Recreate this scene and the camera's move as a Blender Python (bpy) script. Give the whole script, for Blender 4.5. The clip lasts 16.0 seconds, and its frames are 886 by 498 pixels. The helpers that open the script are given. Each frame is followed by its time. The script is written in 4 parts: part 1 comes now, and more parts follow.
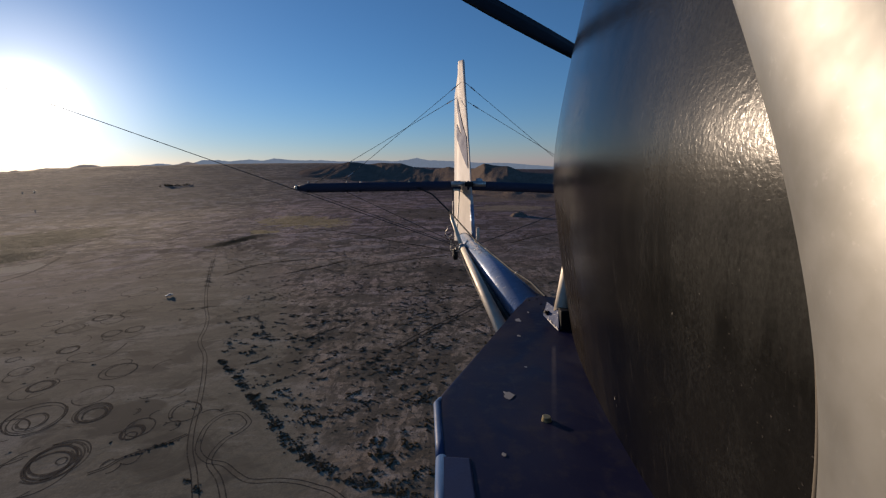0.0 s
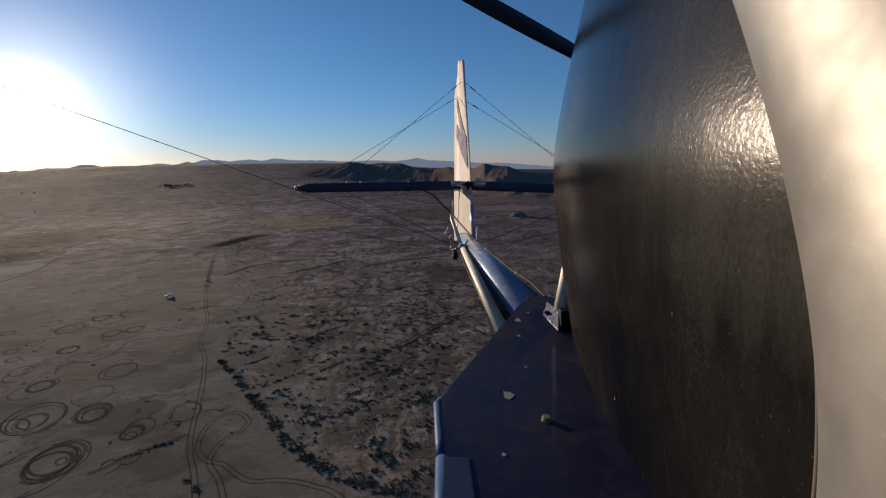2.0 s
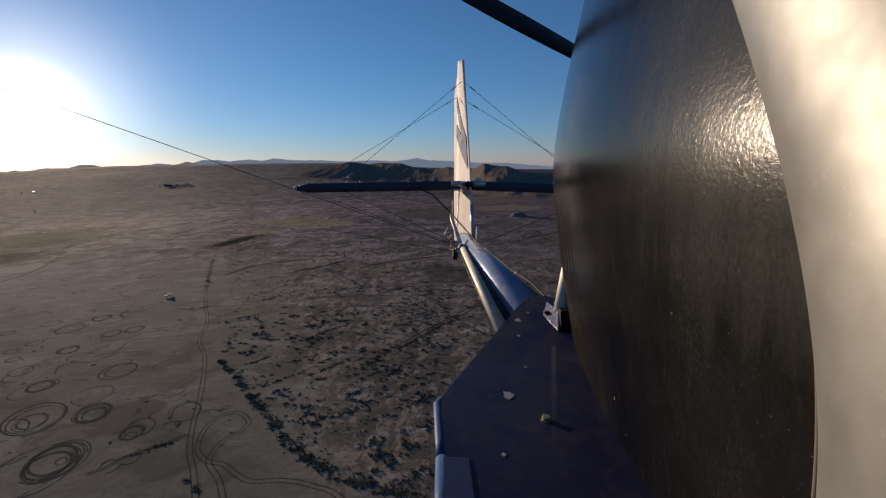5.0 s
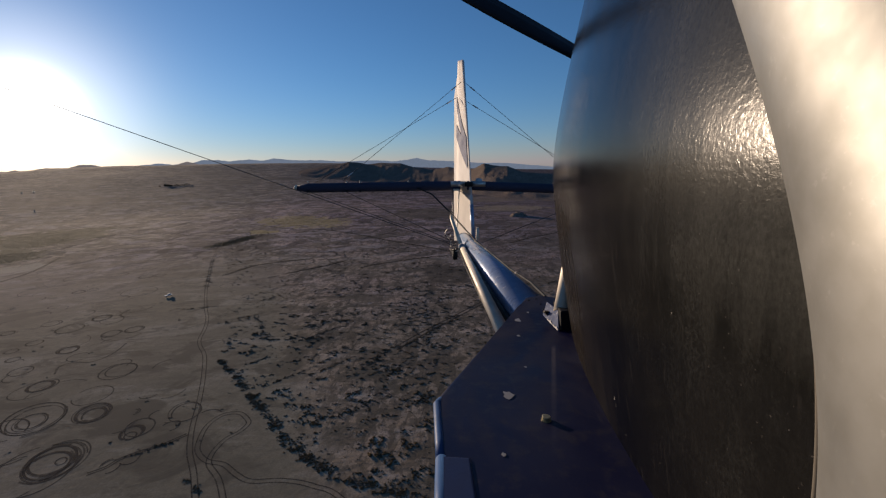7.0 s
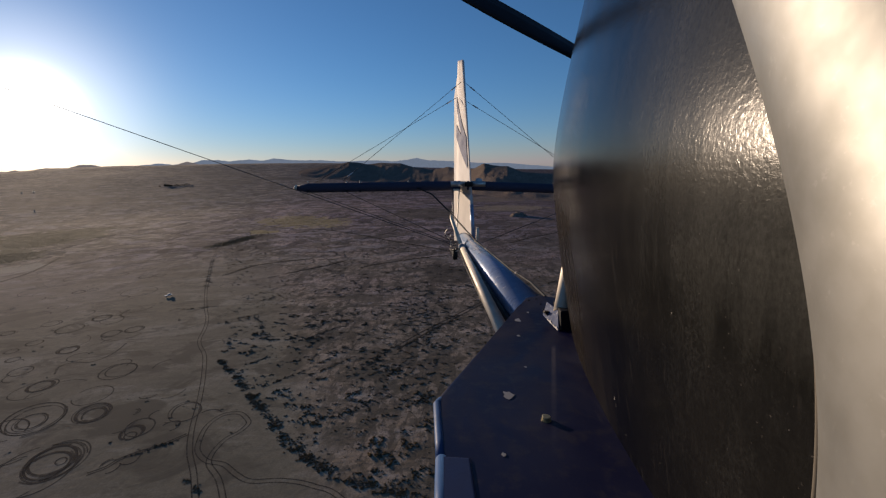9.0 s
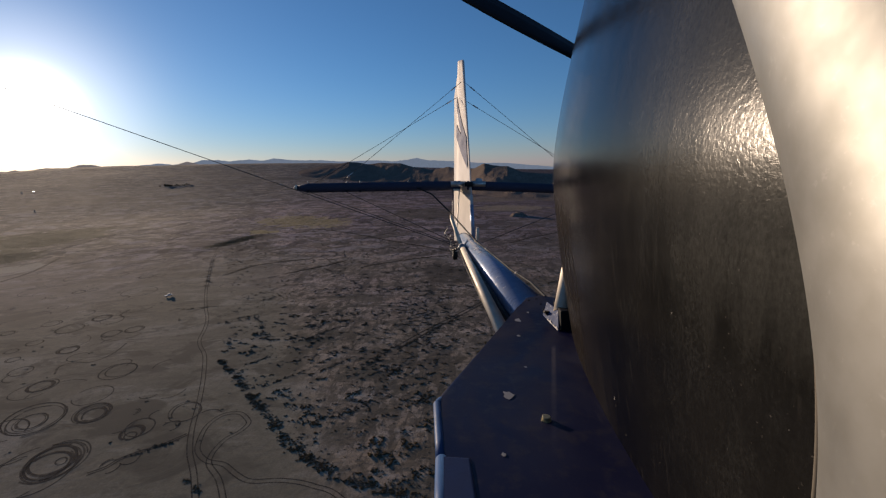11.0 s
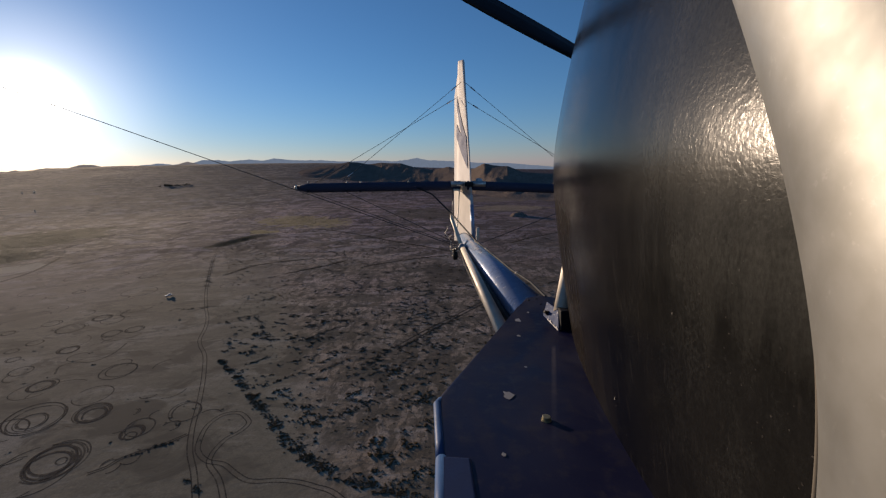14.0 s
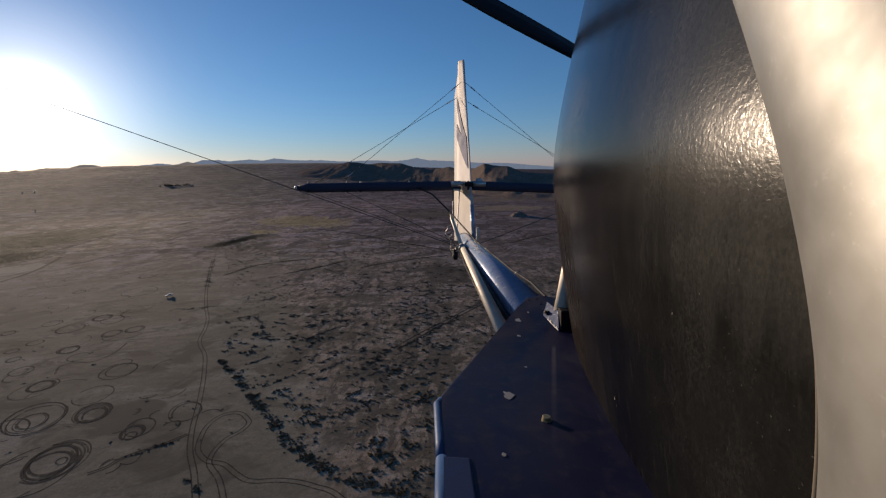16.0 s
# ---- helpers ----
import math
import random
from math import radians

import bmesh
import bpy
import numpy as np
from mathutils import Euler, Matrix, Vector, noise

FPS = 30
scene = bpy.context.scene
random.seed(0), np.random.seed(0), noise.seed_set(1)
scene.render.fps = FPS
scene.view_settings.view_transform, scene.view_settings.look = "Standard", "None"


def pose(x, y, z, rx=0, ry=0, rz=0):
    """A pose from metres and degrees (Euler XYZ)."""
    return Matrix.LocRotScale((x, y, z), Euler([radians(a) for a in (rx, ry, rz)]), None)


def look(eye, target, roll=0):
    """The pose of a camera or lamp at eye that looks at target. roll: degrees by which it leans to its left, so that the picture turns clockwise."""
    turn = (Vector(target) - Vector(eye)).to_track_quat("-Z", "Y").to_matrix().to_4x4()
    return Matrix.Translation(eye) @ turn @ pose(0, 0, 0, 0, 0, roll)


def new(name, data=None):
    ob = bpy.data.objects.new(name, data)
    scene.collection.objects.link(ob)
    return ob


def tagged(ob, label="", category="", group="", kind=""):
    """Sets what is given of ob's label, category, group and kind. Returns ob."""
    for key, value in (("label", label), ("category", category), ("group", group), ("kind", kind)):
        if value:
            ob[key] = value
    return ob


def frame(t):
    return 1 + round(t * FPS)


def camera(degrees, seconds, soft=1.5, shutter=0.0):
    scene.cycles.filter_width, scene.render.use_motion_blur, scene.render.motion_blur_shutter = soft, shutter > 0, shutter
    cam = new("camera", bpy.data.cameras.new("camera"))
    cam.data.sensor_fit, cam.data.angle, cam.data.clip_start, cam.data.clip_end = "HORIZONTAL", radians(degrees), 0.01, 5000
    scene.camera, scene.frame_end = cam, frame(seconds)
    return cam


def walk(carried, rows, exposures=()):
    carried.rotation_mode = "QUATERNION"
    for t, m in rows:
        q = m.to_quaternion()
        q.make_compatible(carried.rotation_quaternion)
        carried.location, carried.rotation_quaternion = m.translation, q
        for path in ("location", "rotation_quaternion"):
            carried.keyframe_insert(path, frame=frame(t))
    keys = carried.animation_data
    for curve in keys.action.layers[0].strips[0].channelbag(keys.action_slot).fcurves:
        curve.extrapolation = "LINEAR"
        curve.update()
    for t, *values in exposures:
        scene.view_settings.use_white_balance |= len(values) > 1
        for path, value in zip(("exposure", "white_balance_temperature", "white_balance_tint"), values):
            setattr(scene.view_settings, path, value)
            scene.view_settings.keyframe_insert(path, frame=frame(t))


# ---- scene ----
# Eye height over the desert floor, metres
EYE = 100.0
cam = camera(95.03, 16.0, soft=1.25)


BANK = 1.0


def aim(turn=0.0, tip=0.0, bank=BANK):
    """The camera on its clamp: turn and tip in degrees from its rest pose, and the bank of the flight."""
    t, p = radians(turn), radians(-11.80 + tip)
    way = Vector((math.sin(t) * math.cos(p), math.cos(t) * math.cos(p), math.sin(p)))
    eye = Vector((0, 0, EYE))
    return look(eye, eye + way, roll=-0.5 - bank)


walk(cam, [(0.0, aim()), (8.0, aim(0.04, 0.0)), (16.0, aim())],
     exposures=[(0.0, 0.05, 7230, 14), (16.0, 0.05, 7230, 14)])

# ---- world, sun ----
SUN_EL, SUN_AZ = 6.5, -43.7
sun_way = Vector((math.sin(radians(SUN_AZ)) * math.cos(radians(SUN_EL)), math.cos(radians(SUN_AZ)) * math.cos(radians(SUN_EL)), math.sin(radians(SUN_EL))))

world = bpy.data.worlds.new("desert_sky")
scene.world = world
world.use_nodes = True
wn, wl = world.node_tree.nodes, world.node_tree.links
wn.clear()
sky = wn.new("ShaderNodeTexSky")
sky.sky_type, sky.sun_disc = "NISHITA", False
sky.sun_elevation, sky.sun_rotation = radians(SUN_EL), radians(SUN_AZ)
sky.altitude, sky.air_density, sky.dust_density, sky.ozone_density = 700, 1.0, 0.15, 5.0
bg = wn.new("ShaderNodeBackground")
bg.inputs["Strength"].default_value = 0.138
wl.new(sky.outputs[0], bg.inputs["Color"])
# bright aureole of dusty air round the low sun
tc = wn.new("ShaderNodeTexCoord")
dot = wn.new("ShaderNodeVectorMath")
dot.operation = "DOT_PRODUCT"
dot.inputs[1].default_value = sun_way
wl.new(tc.outputs["Generated"], dot.inputs[0])
clampn = wn.new("ShaderNodeMath")
clampn.operation = "MAXIMUM"
clampn.inputs[1].default_value = 0.0
wl.new(dot.outputs["Value"], clampn.inputs[0])
total = None
for power, gain in ((1200.0, 4.0), (120.0, 0.66), (16.0, 0.035)):
    pw = wn.new("ShaderNodeMath")
    pw.operation = "POWER"
    pw.inputs[1].default_value = power
    wl.new(clampn.outputs[0], pw.inputs[0])
    mu = wn.new("ShaderNodeMath")
    mu.operation = "MULTIPLY"
    mu.inputs[1].default_value = gain
    wl.new(pw.outputs[0], mu.inputs[0])
    if total is None:
        total = mu
    else:
        ad = wn.new("ShaderNodeMath")
        ad.operation = "ADD"
        wl.new(total.outputs[0], ad.inputs[0])
        wl.new(mu.outputs[0], ad.inputs[1])
        total = ad
halo = wn.new("ShaderNodeBackground")
halo.inputs["Color"].default_value = (1.0, 0.95, 0.87, 1)
wl.new(total.outputs[0], halo.inputs["Strength"])
both = wn.new("ShaderNodeAddShader")
wl.new(bg.outputs[0], both.inputs[0])
wl.new(halo.outputs[0], both.inputs[1])
# pale dust haze low all round the horizon
sep = wn.new("ShaderNodeSeparateXYZ")
wl.new(tc.outputs["Generated"], sep.inputs[0])
low = wn.new("ShaderNodeMath")
low.operation = "ABSOLUTE"
wl.new(sep.outputs["Z"], low.inputs[0])
inv = wn.new("ShaderNodeMath")
inv.operation = "SUBTRACT"
inv.inputs[0].default_value = 1.0
wl.new(low.outputs[0], inv.inputs[1])
hz = wn.new("ShaderNodeMath")
hz.operation = "POWER"
hz.inputs[1].default_value = 16.0
wl.new(inv.outputs[0], hz.inputs[0])
hg = wn.new("ShaderNodeMath")
hg.operation = "MULTIPLY"
hg.inputs[1].default_value = 0.105
wl.new(hz.outputs[0], hg.inputs[0])
mist = wn.new("ShaderNodeBackground")
mist.inputs["Color"].default_value = (0.76, 0.58, 1.20, 1)
wl.new(hg.outputs[0], mist.inputs["Strength"])
# the same dust takes green and brightness out of the sky near the horizon
thick = wn.new("ShaderNodeMath")
thick.operation = "POWER"
thick.inputs[1].default_value = 7.0
wl.new(inv.outputs[0], thick.inputs[0])
dusty = wn.new("ShaderNodeMix")
dusty.data_type, dusty.blend_type = "RGBA", "MULTIPLY"
wl.new(thick.outputs[0], dusty.inputs["Factor"])
wl.new(sky.outputs[0], dusty.inputs["A"])
dusty.inputs["B"].default_value = (0.75, 0.750, 0.90, 1)
wl.new(dusty.outputs["Result"], bg.inputs["Color"])
all_sky = wn.new("ShaderNodeAddShader")
wl.new(both.outputs[0], all_sky.inputs[0])
wl.new(mist.outputs[0], all_sky.inputs[1])
wout = wn.new("ShaderNodeOutputWorld")
wl.new(all_sky.outputs[0], wout.inputs["Surface"])

sun_data = bpy.data.lights.new("sun", "SUN")
sun_data.energy, sun_data.angle, sun_data.color = 4.8, radians(0.53), (1.0, 0.83, 0.66)
sun = new("sun", sun_data)
sun.matrix_world = look(sun_way * 300 + Vector((0, 0, EYE)), (0, 0, EYE))


# ---- materials ----
class Mat:
    """A node material with short ways to add nodes."""

    def __init__(self, name, rough=0.5, metal=0.0, spec=0.5):
        self.m = bpy.data.materials.new(name)
        self.m.use_nodes = True
        self.n, self.l = self.m.node_tree.nodes, self.m.node_tree.links
        self.b = self.n["Principled BSDF"]
        self.b.inputs["Roughness"].default_value = rough
        self.b.inputs["Metallic"].default_value = metal
        self.b.inputs["Specular IOR Level"].default_value = spec
        self.co = self.n.new("ShaderNodeTexCoord").outputs["Object"]

    def mapping(self, scale=(1, 1, 1), rot=(0, 0, 0)):
        k = self.n.new("ShaderNodeMapping")
        k.inputs["Scale"].default_value = scale
        k.inputs["Rotation"].default_value = [radians(a) for a in rot]
        self.l.new(self.co, k.inputs["Vector"])
        return k.outputs[0]

    def noise(self, scale, detail=4.0, rough=0.55, vec=None, warp=0.0):
        k = self.n.new("ShaderNodeTexNoise")
        k.inputs["Scale"].default_value, k.inputs["Detail"].default_value = scale, detail
        k.inputs["Roughness"].default_value, k.inputs["Distortion"].default_value = rough, warp
        self.l.new(vec or self.co, k.inputs["Vector"])
        return k.outputs["Fac"]

    def ramp(self, fac, *stops):
        k = self.n.new("ShaderNodeValToRGB")
        e = k.color_ramp.elements
        while len(e) < len(stops):
            e.new(0.5)
        for el, (p, c) in zip(e, stops):
            el.position = p
            el.color = (c, c, c, 1) if isinstance(c, (int, float)) else (*c, 1)
        self.l.new(fac, k.inputs["Fac"])
        return k.outputs["Color"]

    def mix(self, fac, a, b):
        k = self.n.new("ShaderNodeMix")
        k.data_type = "RGBA"
        for sock, v in ((k.inputs["Factor"], fac), (k.inputs["A"], a), (k.inputs["B"], b)):
            if isinstance(v, (int, float)):
                sock.default_value = v
            elif isinstance(v, tuple):
                sock.default_value = (*v, 1)
            else:
                self.l.new(v, sock)
        return k.outputs["Result"]

    def times(self, fac, a, b):
        """Tint a by the colour b where fac is 1."""
        out = self.mix(fac, a, b)
        out.node.blend_type = "MULTIPLY"
        return out

    def math(self, op, a, b):
        k = self.n.new("ShaderNodeMath")
        k.operation = op
        for sock, v in zip(k.inputs, (a, b)):
            if isinstance(v, (int, float)):
                sock.default_value = v
            else:
                self.l.new(v, sock)
        return k.outputs[0]

    def color(self, c):
        if isinstance(c, tuple):
            self.b.inputs["Base Color"].default_value = (*c, 1)
        else:
            self.l.new(c, self.b.inputs["Base Color"])
        return self

    def rough(self, r):
        self.l.new(r, self.b.inputs["Roughness"])
        return self

    def bump(self, height, strength=0.3, dist=0.01):
        k = self.n.new("ShaderNodeBump")
        k.inputs["Strength"].default_value, k.inputs["Distance"].default_value = strength, dist
        self.l.new(height, k.inputs["Height"])
        self.l.new(k.outputs[0], self.b.inputs["Normal"])
        return self


def mat_ground():
    k = Mat("desert_soil", rough=1.0, spec=0.045)
    xyz = k.n.new("ShaderNodeSeparateXYZ")
    k.l.new(k.co, xyz.inputs[0])
    X, Y = xyz.outputs["X"], xyz.outputs["Y"]
    reach = k.n.new("ShaderNodeVectorMath")
    reach.operation = "LENGTH"
    k.l.new(k.co, reach.inputs[0])
    big = k.noise(0.0022, 6, 0.6, warp=0.6)
    mid = k.noise(0.018, 7, 0.66, warp=0.4)
    fine = k.noise(0.35, 6, 0.70)
    grit = k.noise(1.3, 4, 0.7)
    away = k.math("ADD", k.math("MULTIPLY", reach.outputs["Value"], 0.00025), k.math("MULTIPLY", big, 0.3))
    # pale clay with scoured lighter and damper darker spots
    c = k.ramp(mid, (0.30, (0.196, 0.156, 0.115)), (0.5, (0.262, 0.208, 0.154)), (0.70, (0.325, 0.262, 0.200)))
    wind = k.noise(0.05, 8, 0.62, k.mapping((0.45, 1, 1), (0, 0, -32)), 0.5)
    c = k.mix(k.ramp(wind, (0.53, 0.0), (0.60, 0.65)), c, (0.400, 0.330, 0.265))
    c = k.mix(k.ramp(wind, (0.38, 0.55), (0.47, 0.0)), c, (0.150, 0.120, 0.090))
    c = k.mix(k.ramp(fine, (0.33, 0.50), (0.52, 0.0)), c, (0.135, 0.107, 0.081))
    # bushy ground: litter, small shrubs and rain-washed rills, outside the bare playa
    bushy = k.ramp(k.math("ADD", k.math("MULTIPLY", X, 0.010), k.math("MULTIPLY", Y, 0.0045)), (0.0, 0.0), (0.25, 1.0))
    c = k.times(bushy, c, (1.58, 1.40, 1.44))
    tuft = k.noise(0.28, 6, 0.74, k.mapping((1, 0.5, 1), (0, 0, -50)), 0.5)
    c = k.mix(k.math("MULTIPLY", k.ramp(tuft, (0.50, 0.0), (0.545, 0.65)), bushy), c, (0.092, 0.073, 0.060))
    far_side = k.ramp(k.math("ADD", k.math("MULTIPLY", Y, 0.001), k.math("MULTIPLY", mid, 0.2)), (0.42, 0.0), (0.60, 1.0))
    rough_land = k.math("MAXIMUM", far_side, k.math("MULTIPLY", bushy, 0.85))
    dots = k.noise(0.13, 7, 0.62, k.mapping((1, 0.7, 1), (0, 0, -40)), 0.3)
    cover = k.math("MULTIPLY", k.ramp(dots, (0.505, 0.0), (0.535, 0.92)), k.ramp(k.noise(0.010, 5, 0.62), (0.38, 0.30), (0.58, 1.0)))
    rill = k.noise(0.055, 9, 0.60, k.mapping((1, 0.20, 1), (0, 0, 58)), 0.9)
    rill_b = k.noise(0.060, 9, 0.60, k.mapping((0.18, 1, 1), (0, 0, 12)), 0.9)
    lines = k.math("MAXIMUM", k.ramp(rill, (0.555, 0.0), (0.59, 0.8)), k.ramp(rill_b, (0.56, 0.0), (0.60, 0.75)))
    veg = k.math("MULTIPLY", k.math("MAXIMUM", cover, lines), rough_land)
    c = k.mix(veg, c, k.mix(k.noise(0.004, 5), (0.074, 0.060, 0.052), (0.092, 0.076, 0.056)))
    # broad dark scrub flats and white alkali crust, torn into strips, on the far side
    flats = k.noise(0.022, 12, 0.68, k.mapping((0.8, 1, 1), (0, 0, -22)), 0.7)
    c = k.mix(k.math("MULTIPLY", k.ramp(flats, (0.49, 0.0), (0.515, 0.88)), far_side), c, (0.084, 0.070, 0.057))
    crust = k.noise(0.028, 12, 0.69, k.mapping((0.75, 1, 1), (0, 0, 14)), 0.8)
    c = k.mix(k.math("MULTIPLY", k.ramp(crust, (0.52, 0.0), (0.56, 0.60)), far_side), c, (0.42, 0.35, 0.30))
    # smudges of finer darker silt on the playa
    smudge = k.noise(0.045, 10, 0.66, k.mapping((0.6, 1, 1), (0, 0, -40)), 0.9)
    c = k.mix(k.ramp(smudge, (0.41, 0.75), (0.475, 0.0)), c, (0.118, 0.095, 0.074))
    # olive cover on the sunward side, with the sun's glare brightened into it
    sunward = k.ramp(k.math("ADD", k.math("MULTIPLY", X, -0.001), k.math("MULTIPLY", mid, 0.25)), (0.50, 0.0), (0.72, 1.0))
    c = k.times(sunward, c, (1.36, 1.42, 1.10))
    # darker gravel towards the hills, tan wash fans at their feet
    side = k.math("ADD", k.math("MULTIPLY", X, 0.0022), k.math("MULTIPLY", mid, 0.9))
    c = k.mix(k.ramp(side, (0.40, 0.0), (1.00, 0.65)), c, (0.135, 0.106, 0.080))
    # far scrubland darkened with distance, its bushes' own shade put into the colour
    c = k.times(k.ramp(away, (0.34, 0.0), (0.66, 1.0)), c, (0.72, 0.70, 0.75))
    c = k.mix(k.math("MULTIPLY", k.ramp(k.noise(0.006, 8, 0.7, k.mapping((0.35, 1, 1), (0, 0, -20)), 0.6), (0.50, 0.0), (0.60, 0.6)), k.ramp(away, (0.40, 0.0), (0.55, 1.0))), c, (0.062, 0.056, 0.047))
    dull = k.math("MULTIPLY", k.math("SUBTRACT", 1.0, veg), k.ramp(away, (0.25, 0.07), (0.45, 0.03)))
    k.l.new(dull, k.b.inputs["Specular IOR Level"])
    # olive tint near, mauve tint farther out
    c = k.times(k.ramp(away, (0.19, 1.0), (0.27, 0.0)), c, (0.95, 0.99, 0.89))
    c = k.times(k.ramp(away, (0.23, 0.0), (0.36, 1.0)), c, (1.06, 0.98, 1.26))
    # patches of dry grass, gravel and low scrub: centre, half width and length, lean, colour
    ragged = k.noise(0.05, 8, 0.64, k.mapping((1, 0.6, 1), (0, 0, -30)), 0.6)
    for (px, py), (wide, deep), lean, colour, most in (((-268, 775), (85, 85), 0.6, (0.40, 0.29, 0.12), 0.70), ((-291, 650), (22, 22), 0.3, (0.40, 0.29, 0.10), 0.7), ((-296, 570), (14, 50), -0.25, (0.070, 0.068, 0.040), 0.9),
                                                       ((-640, 640), (85, 120), 0.1, (0.070, 0.070, 0.036), 0.95), ((-545, 490), (45, 60), 0.3, (0.070, 0.070, 0.038), 0.95), ((-462, 435), (24, 22), 0.2, (0.46, 0.39, 0.29), 0.7),
                                                       ((4, 368), (22, 34), 0.3, (0.070, 0.056, 0.046), 0.8), ((-26, 850), (85, 110), 0.2, (0.085, 0.067, 0.055), 0.75), ((150, 910), (80, 55), 0.3, (0.36, 0.265, 0.170), 0.75), ((120, 1150), (120, 90), 0.3, (0.30, 0.22, 0.15), 0.6)):
        v = k.math("SUBTRACT", Y, py)
        u = k.math("ADD", k.math("SUBTRACT", X, px), k.math("MULTIPLY", v, lean))
        u, v = k.math("MULTIPLY", u, 1 / wide), k.math("MULTIPLY", v, 1 / deep)
        ring = k.math("ADD", k.math("MULTIPLY", u, u), k.math("MULTIPLY", v, v))
        over = k.ramp(k.math("ADD", k.math("MULTIPLY", ring, 0.25), k.math("MULTIPLY", k.math("SUBTRACT", ragged, 0.5), 1.1)), (0.20, most), (0.29, 0.0))
        c = k.mix(over, c, colour)
    c = k.mix(k.ramp(grit, (0.40, 0.38), (0.60, 0.0)), c, (0.150, 0.118, 0.087))
    k.color(c)
    # hummocks, rills and clods
    hummock = k.noise(0.030, 12, 0.70, k.mapping((0.7, 1, 1), (0, 0, -25)), 0.5)
    lumps = k.math("MULTIPLY", k.math("ADD", fine, k.math("MULTIPLY", grit, 0.35)), 0.55)
    k.bump(k.math("ADD", lumps, k.math("MULTIPLY", hummock, k.math("ADD", 0.8, k.math("MULTIPLY", rough_land, 4.6)))), 0.38, 0.50)
    return k.m


def mat_hill(name, lo, hi, scale=0.01):
    k = Mat(name, rough=1.0, spec=0.0)
    a = k.noise(scale, 7, 0.65, warp=0.5)
    b = k.noise(scale * 9, 5, 0.6)
    c = k.mix(k.ramp(a, (0.35, 0.0), (0.65, 1.0)), lo, hi)
    c = k.mix(k.ramp(b, (0.40, 0.45), (0.6, 0.0)), c, tuple(v * 0.5 for v in lo))
    k.color(c)
    k.bump(b, 0.6, 4.0)
    return k.m


def mat_paint(name, col, rough=0.35, chip=None, grime=0.35, metal=0.0, scale=9.0, chip_at=0.745):
    k = Mat(name, rough=rough, metal=metal)
    a = k.noise(scale, 5, 0.6)
    b = k.noise(scale * 14, 4, 0.6)
    c = k.mix(k.ramp(a, (0.35, grime), (0.65, 0.0)), col, tuple(v * 0.55 + 0.01 for v in col))
    c = k.mix(k.ramp(b, (0.62, 0.0), (0.72, 0.3)), c, tuple(min(1, v * 1.3 + 0.02) for v in col))
    if chip:
        c = k.mix(k.ramp(k.noise(scale * 3.1, 3, 0.5), (chip_at, 0.0), (chip_at + 0.01, 1.0)), c, chip)
    k.color(c)
    k.rough(k.ramp(a, (0.3, rough + 0.12), (0.7, rough - 0.06)))
    k.bump(b, 0.08, 0.002)
    return k.m


